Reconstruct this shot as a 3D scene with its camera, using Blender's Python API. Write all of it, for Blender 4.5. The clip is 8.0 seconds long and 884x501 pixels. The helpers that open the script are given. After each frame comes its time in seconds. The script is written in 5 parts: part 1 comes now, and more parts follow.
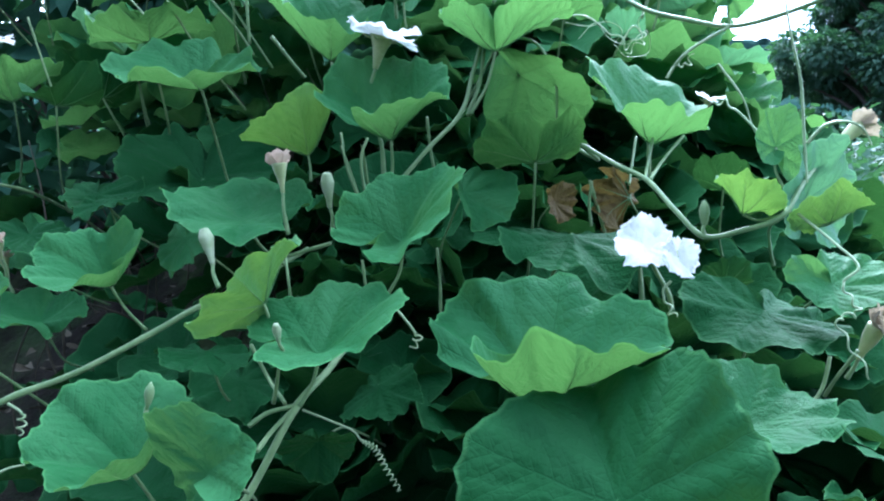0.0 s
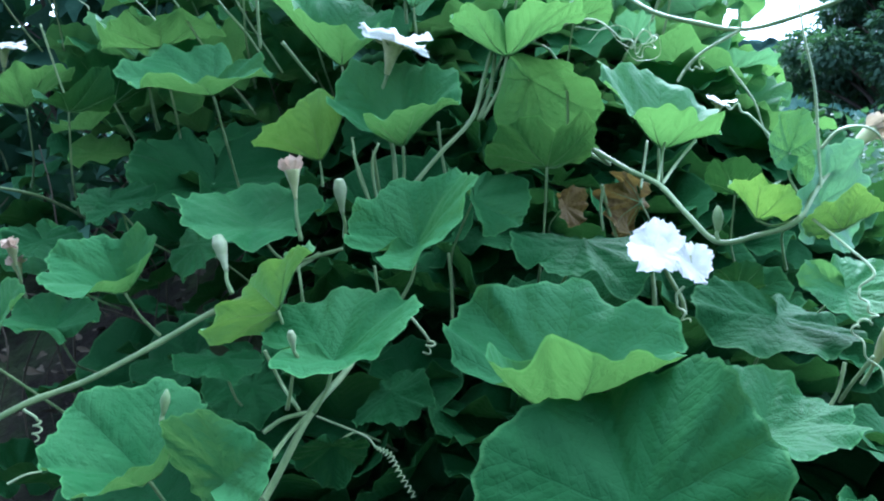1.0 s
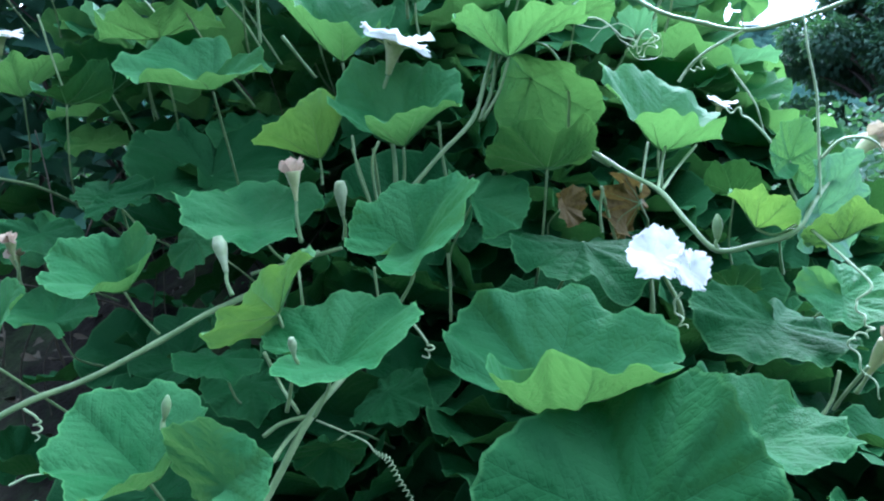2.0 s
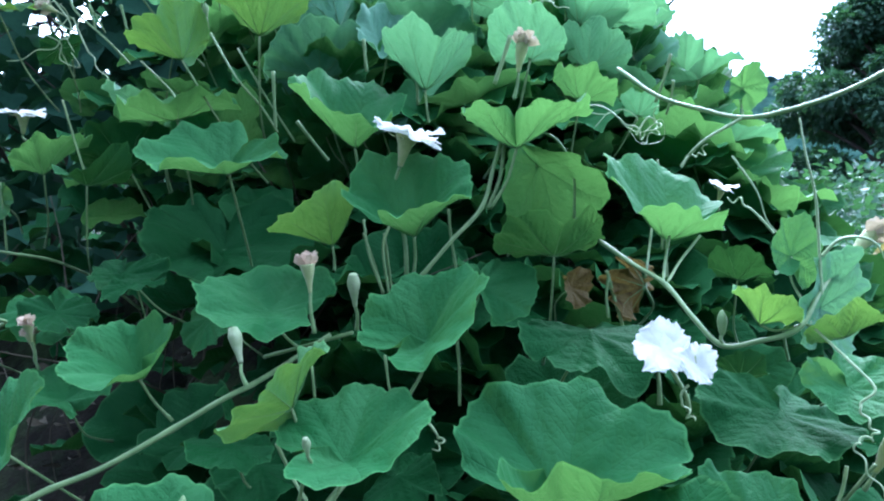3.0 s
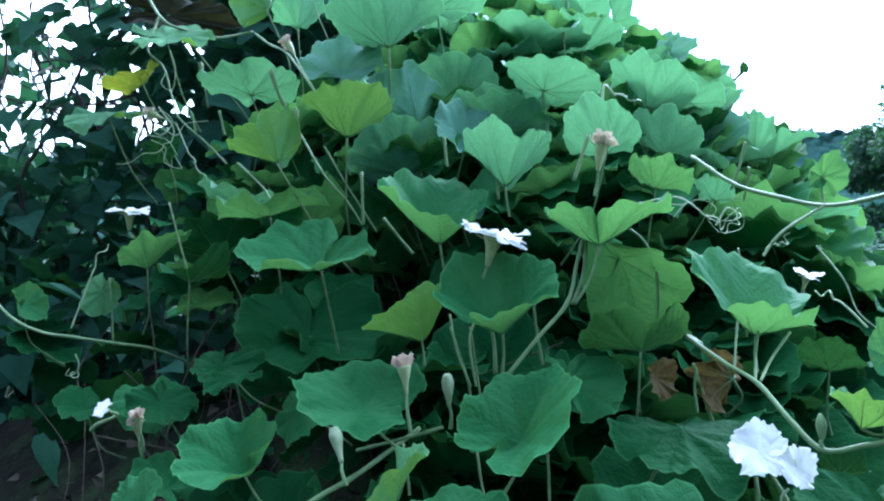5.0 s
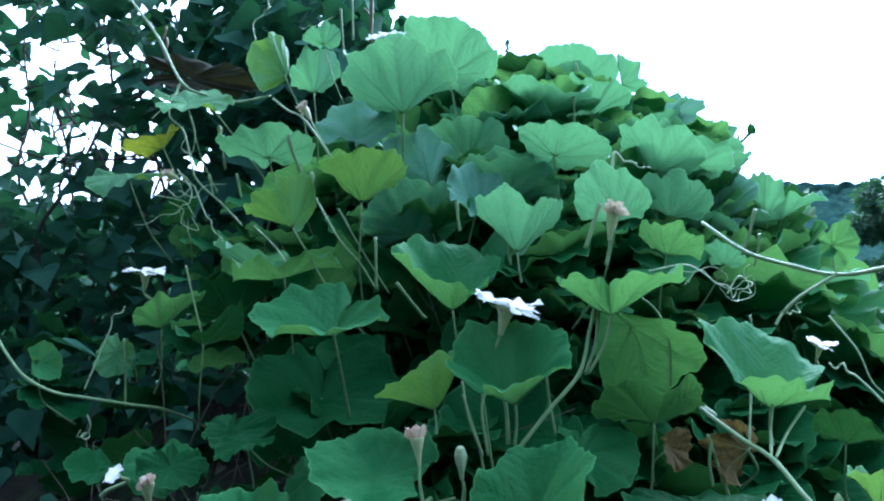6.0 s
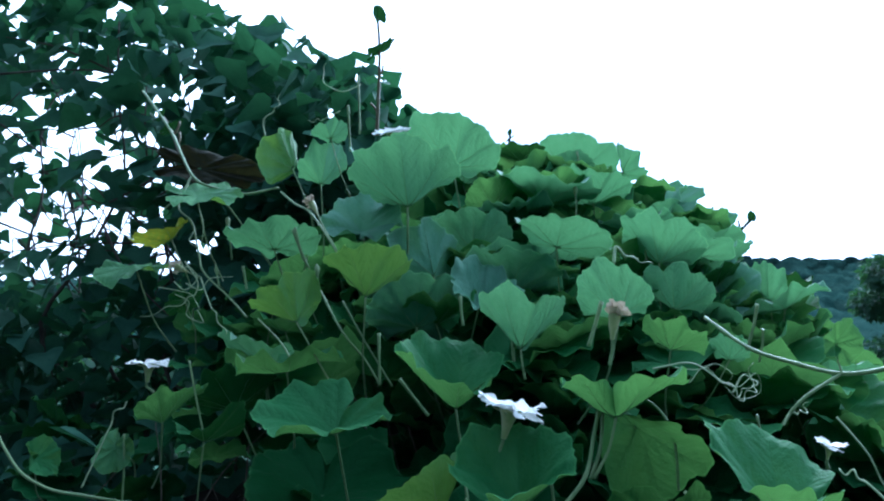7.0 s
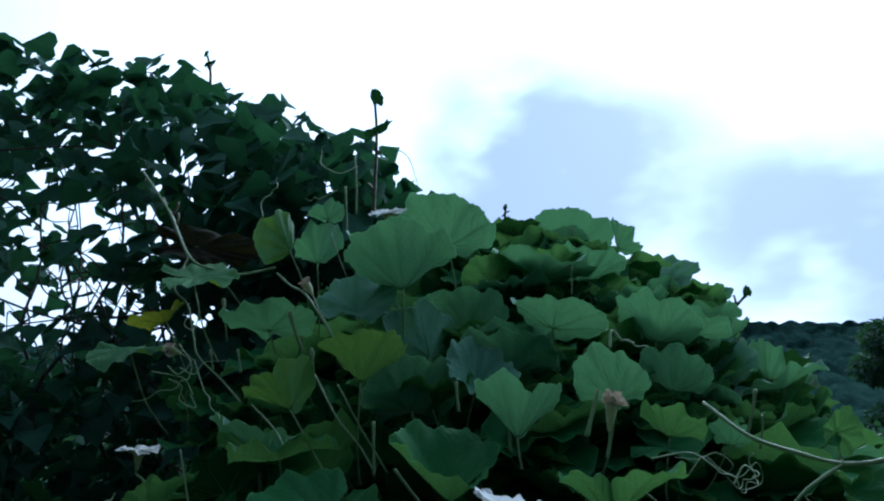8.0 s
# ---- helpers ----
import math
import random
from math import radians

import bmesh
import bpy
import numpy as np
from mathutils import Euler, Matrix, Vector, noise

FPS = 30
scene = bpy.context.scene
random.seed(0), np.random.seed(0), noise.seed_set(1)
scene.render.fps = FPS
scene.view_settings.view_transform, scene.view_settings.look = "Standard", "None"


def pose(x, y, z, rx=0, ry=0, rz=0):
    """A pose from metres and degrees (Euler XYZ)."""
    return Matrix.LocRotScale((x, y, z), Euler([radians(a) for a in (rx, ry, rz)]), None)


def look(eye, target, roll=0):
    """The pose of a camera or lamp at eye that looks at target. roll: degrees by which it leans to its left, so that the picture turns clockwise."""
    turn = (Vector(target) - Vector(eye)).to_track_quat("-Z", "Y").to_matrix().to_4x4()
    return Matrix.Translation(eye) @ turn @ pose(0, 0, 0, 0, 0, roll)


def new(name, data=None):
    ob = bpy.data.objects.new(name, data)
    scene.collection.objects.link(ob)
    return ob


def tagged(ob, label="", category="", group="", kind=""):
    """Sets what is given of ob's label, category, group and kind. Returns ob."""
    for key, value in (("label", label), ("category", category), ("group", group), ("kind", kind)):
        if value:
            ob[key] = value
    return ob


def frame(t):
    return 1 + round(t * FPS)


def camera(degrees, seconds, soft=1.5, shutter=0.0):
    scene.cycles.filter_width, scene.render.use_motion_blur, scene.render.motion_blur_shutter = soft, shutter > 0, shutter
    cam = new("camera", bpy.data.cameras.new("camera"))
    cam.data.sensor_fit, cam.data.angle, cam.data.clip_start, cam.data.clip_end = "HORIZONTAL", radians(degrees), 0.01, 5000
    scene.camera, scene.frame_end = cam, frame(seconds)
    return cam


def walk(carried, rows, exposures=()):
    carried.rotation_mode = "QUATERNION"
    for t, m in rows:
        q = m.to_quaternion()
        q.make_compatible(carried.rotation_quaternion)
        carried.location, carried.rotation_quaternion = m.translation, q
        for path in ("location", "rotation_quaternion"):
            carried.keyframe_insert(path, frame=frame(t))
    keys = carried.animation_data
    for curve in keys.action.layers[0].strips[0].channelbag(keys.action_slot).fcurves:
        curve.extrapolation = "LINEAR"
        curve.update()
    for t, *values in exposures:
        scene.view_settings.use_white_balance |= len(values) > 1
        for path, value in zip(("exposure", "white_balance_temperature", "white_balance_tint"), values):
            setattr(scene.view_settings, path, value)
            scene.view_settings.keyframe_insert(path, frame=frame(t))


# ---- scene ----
cam = camera(64.3, 8.0, soft=2.1)
PATH = [
    (0, (0.035, -0.005, 1.221), (0.004, 1.971, 0.91), 0.2),
    (0.5, (0.033, -0.006, 1.221), (-0.014, 1.973, 0.94), -0.0),
    (1, (0.028, -0.005, 1.226), (-0.02, 1.971, 0.918), 0.0),
    (1.2, (0.029, -0.003, 1.225), (-0.012, 1.963, 0.86), 0.2),
    (2.3, (0.021, -0.003, 1.262), (-0.02, 1.967, 0.918), 0.9),
    (2.5, (0.02, -0.004, 1.271), (-0.025, 1.971, 0.961), 1.0),
    (3, (0.016, -0.015, 1.298), (-0.033, 1.972, 1.076), 0.9),
    (3.5, (0.015, -0.019, 1.308), (-0.078, 1.97, 1.123), 0.7),
    (4, (0.012, -0.021, 1.317), (-0.083, 1.972, 1.172), 0.6),
    (4.5, (-0.005, -0.029, 1.328), (-0.175, 1.961, 1.23), 0.2),
    (4.7, (-0.01, -0.036, 1.335), (-0.21, 1.953, 1.258), 0.0),
    (5.8, (-0.03, -0.065, 1.368), (-0.266, 1.92, 1.421), -0.1),
    (6, (-0.022, -0.059, 1.372), (-0.267, 1.924, 1.463), 0.2),
    (6.5, (-0.023, -0.069, 1.39), (-0.299, 1.903, 1.58), 0.5),
    (7, (-0.018, -0.071, 1.406), (-0.275, 1.889, 1.708), 0.3),
    (7.5, (-0.016, -0.079, 1.425), (-0.266, 1.864, 1.828), 0.3),
    (8, (-0.013, -0.081, 1.44), (-0.259, 1.844, 1.922), 0.1),
]
walk(cam, [(t, look(eye, target, roll)) for t, eye, target, roll in PATH], exposures=((0.0, 3.2, 4950, 15), (2.4, 3.22, 4950, 15), (3.5, 2.95, 4900, 14), (6.0, 2.65, 4700, 11), (7.0, 1.92, 4700, 9), (7.5, 1.35, 4800, 8), (8.0, 0.5, 4850, 7)))

# ---- sky and light ----
world = bpy.data.worlds.new("sky")
scene.world = world
world.use_nodes = True
wn, wl = world.node_tree.nodes, world.node_tree.links
wn.clear()
SUN_UP, SUN_TURN = radians(33), radians(16)
w_out = wn.new("ShaderNodeOutputWorld")
w_bg = wn.new("ShaderNodeBackground")
w_sky = wn.new("ShaderNodeTexSky")
w_sky.sky_type, w_sky.sun_disc = "NISHITA", False
w_sky.sun_elevation, w_sky.sun_rotation = SUN_UP, SUN_TURN
w_sky.dust_density = 2.0
w_co = wn.new("ShaderNodeTexCoord")
w_map = wn.new("ShaderNodeMapping")
w_map.inputs["Scale"].default_value = (1.0, 1.0, 1.7)
w_map.inputs["Location"].default_value = (0.35, 0.2, 0.1)
w_noise = wn.new("ShaderNodeTexNoise")
w_noise.inputs["Scale"].default_value = 2.3
w_noise.inputs["Detail"].default_value = 5.0
w_noise.inputs["Roughness"].default_value = 0.42
w_ramp = wn.new("ShaderNodeValToRGB")
w_ramp.color_ramp.elements[0].position, w_ramp.color_ramp.elements[1].position = 0.0, 0.56
w_ramp.color_ramp.interpolation = "EASE"
w_ramp.color_ramp.elements[0].color = (0.03, 0.03, 0.03, 1)
w_mix = wn.new("ShaderNodeMix")
w_mix.data_type = "RGBA"
w_dot = wn.new("ShaderNodeVectorMath")
w_dot.operation = "DOT_PRODUCT"
w_dot.inputs[1].default_value = (math.sin(SUN_TURN) * math.cos(SUN_UP), math.cos(SUN_TURN) * math.cos(SUN_UP), math.sin(SUN_UP))
w_glow = wn.new("ShaderNodeMapRange")
w_glow.interpolation_type = "SMOOTHSTEP"
w_glow.inputs[1].default_value, w_glow.inputs[2].default_value = 0.0, 0.85
w_cloud = wn.new("ShaderNodeMix")
w_cloud.data_type = "RGBA"
w_cloud.inputs[6].default_value, w_cloud.inputs[7].default_value = (0.7, 0.84, 0.95, 1), (9.6, 10.3, 10.8, 1)
wl.new(w_co.outputs["Generated"], w_dot.inputs[0])
wl.new(w_dot.outputs["Value"], w_glow.inputs[0])
wl.new(w_glow.outputs[0], w_cloud.inputs[0])
wl.new(w_cloud.outputs[2], w_mix.inputs[7])
wl.new(w_co.outputs["Generated"], w_map.inputs[0])
wl.new(w_map.outputs[0], w_noise.inputs["Vector"])
# thin places in the cloud, ragged by noise, blue-grey beneath
w_rag = wn.new("ShaderNodeTexNoise")
w_rag.inputs["Scale"].default_value, w_rag.inputs["Detail"].default_value = 6.0, 3.0
wl.new(w_map.outputs[0], w_rag.inputs["Vector"])
w_torn = wn.new("ShaderNodeMapRange")
w_torn.inputs[1].default_value, w_torn.inputs[2].default_value, w_torn.inputs[3].default_value, w_torn.inputs[4].default_value = 0.3, 0.6, 0.35, 1.25
wl.new(w_rag.outputs["Fac"], w_torn.inputs[0])
cover = w_noise.outputs["Fac"]
for toward, least, depth in (((-0.02, 0.937, 0.349), 0.980, 0.37), ((0.07, 0.934, 0.350), 0.985, 0.2), ((0.185, 0.932, 0.313), 0.987, 0.16), ((0.37, 0.906, 0.207), 0.982, 0.3), ((0.41, 0.872, 0.268), 0.986, 0.16)):
    w_near, w_gap, w_tear, w_less = wn.new("ShaderNodeVectorMath"), wn.new("ShaderNodeMapRange"), wn.new("ShaderNodeMath"), wn.new("ShaderNodeMath")
    w_near.operation, w_gap.interpolation_type, w_tear.operation, w_less.operation = "DOT_PRODUCT", "SMOOTHSTEP", "MULTIPLY", "SUBTRACT"
    w_near.inputs[1].default_value = toward
    w_gap.inputs[1].default_value, w_gap.inputs[2].default_value, w_gap.inputs[4].default_value = least, 1.0, depth
    wl.new(w_co.outputs["Generated"], w_near.inputs[0])
    wl.new(w_near.outputs["Value"], w_gap.inputs[0])
    wl.new(cover, w_less.inputs[0])
    wl.new(w_gap.outputs[0], w_tear.inputs[0])
    wl.new(w_torn.outputs[0], w_tear.inputs[1])
    wl.new(w_tear.outputs[0], w_less.inputs[1])
    cover = w_less.outputs[0]
wl.new(cover, w_ramp.inputs[0])
wl.new(w_ramp.outputs[0], w_mix.inputs[0])
w_grey = wn.new("ShaderNodeMix")
w_grey.data_type = "RGBA"
w_grey.inputs[0].default_value, w_grey.inputs[7].default_value = 0.96, (3.5, 3.95, 5.1, 1)
wl.new(w_sky.outputs[0], w_grey.inputs[6])
wl.new(w_grey.outputs[2], w_mix.inputs[6])
wl.new(w_mix.outputs[2], w_bg.inputs[0])
w_bg.inputs[1].default_value = 0.11
wl.new(w_bg.outputs[0], w_out.inputs[0])

sun = new("sun", bpy.data.lights.new("sun", "SUN"))
sun.data.energy, sun.data.angle, sun.data.color = 1.5, radians(25), (1.0, 0.97, 0.92)
sun.matrix_world = look((0, 0, 5), Vector((0, 0, 5)) - Vector((math.sin(SUN_TURN) * math.cos(SUN_UP), math.cos(SUN_TURN) * math.cos(SUN_UP), math.sin(SUN_UP))))


# ---- materials ----
class Mat:
    """A node material and a few shorthands for its nodes."""

    def __init__(self, name):
        self.m = bpy.data.materials.new(name)
        self.m.use_nodes = True
        self.t = self.m.node_tree
        self.t.nodes.clear()
        self.out = self.n("ShaderNodeOutputMaterial")

    def n(self, kind):
        return self.t.nodes.new(kind)

    def link(self, a, b):
        self.t.links.new(a, b)

    def put(self, socket, value):
        if isinstance(value, bpy.types.NodeSocket):
            self.link(value, socket)
        else:
            socket.default_value = value

    def math(self, op, a, b=0.0, c=None):
        x = self.n("ShaderNodeMath")
        x.operation = op
        self.put(x.inputs[0], a)
        self.put(x.inputs[1], b)
        if c is not None:
            self.put(x.inputs[2], c)
        return x.outputs[0]

    def mix(self, f, a, b):
        x = self.n("ShaderNodeMix")
        x.data_type = "RGBA"
        self.put(x.inputs[0], f)
        for s, v in ((x.inputs[6], a), (x.inputs[7], b)):
            self.put(s, v if isinstance(v, bpy.types.NodeSocket) else (*v, 1))
        return x.outputs[2]

    def noise(self, scale, detail=3.0, vector=None, rough=0.55):
        x = self.n("ShaderNodeTexNoise")
        x.inputs["Scale"].default_value, x.inputs["Detail"].default_value, x.inputs["Roughness"].default_value = scale, detail, rough
        if vector is not None:
            self.link(vector, x.inputs["Vector"])
        return x.outputs["Fac"]

    def step(self, value, low, high):
        x = self.n("ShaderNodeMapRange")
        x.interpolation_type = "SMOOTHSTEP"
        self.put(x.inputs[0], value)
        x.inputs[1].default_value, x.inputs[2].default_value = low, high
        return x.outputs[0]

    def where(self):
        return self.n("ShaderNodeTexCoord").outputs["Object"]

    def bump(self, height, strength, distance):
        x = self.n("ShaderNodeBump")
        x.inputs["Strength"].default_value, x.inputs["Distance"].default_value = strength, distance
        self.link(height, x.inputs["Height"])
        return x.outputs[0]

    def skin(self, colour, rough=0.5, normal=None, passing=None, share=0.3, specular=0.4, sheen=0.0):
        """A principled surface; with passing, a share of the light passes in that colour."""
        p = self.n("ShaderNodeBsdfPrincipled")
        self.put(p.inputs["Base Color"], colour if isinstance(colour, bpy.types.NodeSocket) else (*colour, 1))
        self.put(p.inputs["Roughness"], rough)
        p.inputs["Specular IOR Level"].default_value = specular
        p.inputs["Sheen Weight"].default_value = sheen
        if normal is not None:
            self.link(normal, p.inputs["Normal"])
        last = p.outputs[0]
        if passing is not None:
            tr, mx = self.n("ShaderNodeBsdfTranslucent"), self.n("ShaderNodeMixShader")
            self.put(tr.inputs[0], passing if isinstance(passing, bpy.types.NodeSocket) else (*passing, 1))
            if normal is not None:
                self.link(normal, tr.inputs["Normal"])
            self.put(mx.inputs[0], share)
            self.link(last, mx.inputs[1])
            self.link(tr.outputs[0], mx.inputs[2])
            last = mx.outputs[0]
        self.link(last, self.out.inputs[0])
        return self.m


def leaf_material(name, deep, pale, glow, share=0.32, spots=None, gloss=0.08):
    """A gourd leaf: palmate veins with side veins, puckered skin between them, a pale hairy margin, blotches."""
    m = Mat(name)
    uv = m.n("ShaderNodeUVMap")
    uv.uv_map = "leaf"
    sep = m.n("ShaderNodeSeparateXYZ")
    m.link(uv.outputs[0], sep.inputs[0])
    ax, y = m.math("ABSOLUTE", sep.outputs[0]), sep.outputs[1]
    rim_uv = m.n("ShaderNodeUVMap")
    rim_uv.uv_map = "rim"
    rim_sep = m.n("ShaderNodeSeparateXYZ")
    m.link(rim_uv.outputs[0], rim_sep.inputs[0])
    rho = rim_sep.outputs[0]
    info = m.n("ShaderNodeObjectInfo")
    wob = m.math("MULTIPLY", m.math("SUBTRACT", m.noise(5.0, 2.0, uv.outputs[0]), 0.5), 0.05)
    main, along = None, None
    for deg in (0, 47, 96, 140):
        s, c = math.sin(radians(deg)), math.cos(radians(deg))
        side = m.math("ABSOLUTE", m.math("ADD", m.math("SUBTRACT", m.math("MULTIPLY", ax, c), m.math("MULTIPLY", y, s)), wob))
        run = m.math("ADD", m.math("MULTIPLY", ax, s), m.math("MULTIPLY", y, c))
        # behind the base the ray does not exist
        side = m.math("ADD", side, m.math("MULTIPLY", m.math("LESS_THAN", run, 0.0), 5.0))
        if main is None:
            main, along = side, run
        else:
            nearer = m.math("LESS_THAN", side, main)
            along = m.math("ADD", m.math("MULTIPLY", nearer, run), m.math("MULTIPLY", m.math("SUBTRACT", 1.0, nearer), along))
            main = m.math("MINIMUM", side, main)
    width = m.math("MULTIPLY_ADD", rho, -0.006, 0.011)
    vein = m.math("SUBTRACT", 1.0, m.step(m.math("DIVIDE", main, width), 0.3, 1.1))
    rib = m.math("PINGPONG", m.math("MULTIPLY", m.math("SUBTRACT", along, m.math("MULTIPLY", main, 0.95)), 7.5), 0.5)
    small = m.math("MULTIPLY", m.math("SUBTRACT", 1.0, m.step(rib, 0.0, 0.085)), m.step(main, 0.45, 0.0))
    net = m.n("ShaderNodeTexVoronoi")
    net.feature = "DISTANCE_TO_EDGE"
    net.inputs["Scale"].default_value = 17.0
    m.link(uv.outputs[0], net.inputs["Vector"])
    mesh = m.math("SUBTRACT", 1.0, m.step(net.outputs["Distance"], 0.0, 0.09))
    tell = m.math("MINIMUM", m.math("ADD", m.math("ADD", vein, m.math("MULTIPLY", small, 0.4)), m.math("MULTIPLY", mesh, 0.1)), 1.0)
    blotch = m.noise(3.2, 4.0, uv.outputs[0])
    skin = m.mix(m.step(blotch, 0.3, 0.72), deep, tuple(0.55 * a + 0.45 * b for a, b in zip(deep, pale)))
    skin = m.mix(m.math("MULTIPLY", m.math("SUBTRACT", info.outputs["Random"], 0.5), 0.5), skin, pale)
    wash = m.noise(1.3, 3.0, uv.outputs[0])
    skin = m.mix(m.math("MULTIPLY", m.step(wash, 0.38, 0.66), 0.6), skin, pale)
    skin = m.mix(m.math("MULTIPLY", tell, 0.17), skin, pale)
    edge = m.math("MULTIPLY", m.step(rho, 0.962, 0.988), 0.75)
    skin = m.mix(edge, skin, (1.4 * pale[0] + 0.014, 1.4 * pale[1] + 0.016, 1.2 * pale[2] + 0.008))
    if spots:
        fleck = m.step(m.noise(7.0, 5.0, uv.outputs[0]), 0.52, 0.62)
        skin = m.mix(fleck, skin, spots)
    worn = m.math("MULTIPLY", m.step(m.noise(38.0, 2.0, uv.outputs[0]), 0.7, 0.78), 0.35)
    skin = m.mix(worn, skin, tuple(0.5 * v + 0.04 for v in pale))
    height = m.math("ADD", m.math("MULTIPLY", net.outputs["Distance"], 0.9), m.math("MULTIPLY", tell, -0.5))
    height = m.math("ADD", height, m.math("MULTIPLY", m.math("MULTIPLY", rib, m.step(main, 0.5, 0.1)), 0.9))
    height = m.math("ADD", height, m.math("MULTIPLY", m.noise(9.0, 4.0, uv.outputs[0]), 1.5))
    height = m.math("ADD", height, m.math("MULTIPLY", m.noise(60.0, 2.0, uv.outputs[0]), 0.12))
    glow_skin = m.mix(m.math("MULTIPLY", tell, 0.35), glow, tuple(0.6 * v for v in glow))
    return m.skin(skin, m.math("MULTIPLY_ADD", blotch, 0.25, 0.5), m.bump(height, 0.42, 0.0034), glow_skin, share, gloss)


def plain_skin(name, a, b, scale, rough=0.55, passing=None, share=0.3, bump=0.3, distance=0.001, sheen=0.0, specular=0.35):
    """Two tones mottled by noise, with fine relief."""
    m = Mat(name)
    co = m.where()
    fine = m.noise(scale * 5, 3.0, co)
    tone = m.mix(m.step(m.noise(scale, 4.0, co), 0.3, 0.7), a, b)
    tone = m.mix(m.math("MULTIPLY", m.step(fine, 0.5, 0.75), 0.3), tone, tuple(0.6 * v for v in a))
    return m.skin(tone, rough, m.bump(fine, bump, distance), passing, share, specular, sheen)


LEAF = [
    leaf_material("mature_leaf", (0.019, 0.104, 0.027), (0.062, 0.185, 0.064), (0.115, 0.255, 0.055), 0.33),
    leaf_material("young_leaf", (0.048, 0.150, 0.050), (0.13, 0.27, 0.11), (0.14, 0.26, 0.035), 0.33),
    # darker copy of the mature leaf: shade is put into its colour
    leaf_material("old_shaded_leaf", (0.010, 0.054, 0.013), (0.024, 0.082, 0.028), (0.06, 0.17, 0.03), 0.13, None, 0.03),
    # pale grey-green: the haze over the high leaves is painted into the tones
    leaf_material("grey_hazed_leaf", (0.064, 0.170, 0.100), (0.165, 0.305, 0.205), (0.12, 0.28, 0.10), 0.32),
    # dying brown lowered nearly to black: the creeper's shade sits in this colour
    leaf_material("dying_shaded_leaf", (0.018, 0.021, 0.012), (0.028, 0.028, 0.015), (0.05, 0.05, 0.015), 0.12, (0.036, 0.028, 0.012)),
    leaf_material("yellowing_leaf", (0.10, 0.16, 0.022), (0.20, 0.24, 0.05), (0.30, 0.34, 0.02), 0.32, (0.34, 0.25, 0.03)),
    leaf_material("withered_leaf", (0.085, 0.064, 0.022), (0.14, 0.10, 0.035), (0.18, 0.13, 0.03), 0.25, (0.055, 0.032, 0.012)),
    # mature leaf in deeper tones that stand for the shade on it
    leaf_material("shaded_mature_leaf", (0.013, 0.078, 0.019), (0.036, 0.125, 0.042), (0.11, 0.25, 0.05), 0.26),
]
RIB = plain_skin("leaf_rib", (0.070, 0.17, 0.055), (0.11, 0.22, 0.08), 60, 0.5)
STEM = plain_skin("green_stem", (0.13, 0.21, 0.075), (0.20, 0.28, 0.11), 60, 0.5, sheen=0.1)
TENDRIL = plain_skin("pale_tendril", (0.26, 0.36, 0.17), (0.38, 0.46, 0.25), 90, 0.5)
PETAL = plain_skin("white_petal", (0.93, 0.91, 0.85), (0.88, 0.86, 0.80), 70, 0.6, (0.9, 0.92, 0.92), 0.25, 0.3, 0.001)
CALYX = plain_skin("green_calyx", (0.30, 0.36, 0.14), (0.42, 0.44, 0.20), 80, 0.55, (0.4, 0.5, 0.1), 0.2, sheen=0.3)
BUD = plain_skin("pale_bud", (0.26, 0.33, 0.16), (0.40, 0.45, 0.27), 90, 0.6, (0.32, 0.40, 0.16), 0.25, sheen=0.1)
PINK = plain_skin("withered_petal", (0.50, 0.37, 0.25), (0.60, 0.48, 0.34), 60, 0.7, (0.7, 0.5, 0.4), 0.2, 0.7, 0.003)
BROWN = plain_skin("dried_petal", (0.36, 0.30, 0.22), (0.52, 0.45, 0.34), 60, 0.75, (0.5, 0.4, 0.25), 0.2, 0.7, 0.003)
YOUNG = plain_skin("red_shoot", (0.10, 0.075, 0.045), (0.14, 0.12, 0.06), 60, 0.55)
BARK = plain_skin("dark_bark", (0.045, 0.038, 0.030), (0.085, 0.070, 0.055), 25, 0.85, bump=0.7, distance=0.004)


def soil_material():
    """Crumbly soil darkened to hold the vine's shade in its tones, here and there grown over with low weeds."""
    m = Mat("dark_soil")
    co = m.where()
    fine = m.noise(30, 3.0, co)
    tone = m.mix(m.step(m.noise(6, 4.0, co), 0.3, 0.7), (0.009, 0.008, 0.007), (0.021, 0.018, 0.014))
    weeds = m.mix(m.step(m.noise(2.5, 4.0, co), 0.3, 0.7), (0.020, 0.036, 0.014), (0.040, 0.052, 0.022))
    tone = m.mix(m.step(m.noise(0.7, 9.0, co, 0.78), 0.47, 0.60), tone, weeds)
    return m.skin(tone, 0.95, m.bump(fine, 0.9, 0.02), None, 0.0, 0.05)


SOIL = soil_material()
DEAD = plain_skin("dry_litter", (0.055, 0.046, 0.030), (0.10, 0.082, 0.052), 30, 0.85, bump=0.5, distance=0.003)
# bluish cast of distance haze is put into the hill and tree colours
WOODS = plain_skin("wooded_hill", (0.018, 0.045, 0.036), (0.036, 0.072, 0.056), 0.5, 1.0, bump=0.5, distance=0.7, specular=0.0)
FAR_LEAF = plain_skin("tree_leaf", (0.040, 0.090, 0.060), (0.070, 0.135, 0.085), 9, 0.6, (0.08, 0.20, 0.05), 0.2, specular=0.12)
SCREEN_LEAF = plain_skin("creeper_leaf", (0.034, 0.088, 0.056), (0.058, 0.130, 0.080), 14, 0.75, (0.06, 0.18, 0.06), 0.2, specular=0.05)


# ---- mesh tools ----
def smooth(mesh, material):
    mesh.materials.append(material)
    mesh.polygons.foreach_set("use_smooth", [True] * len(mesh.polygons))
    mesh.update()
    return mesh


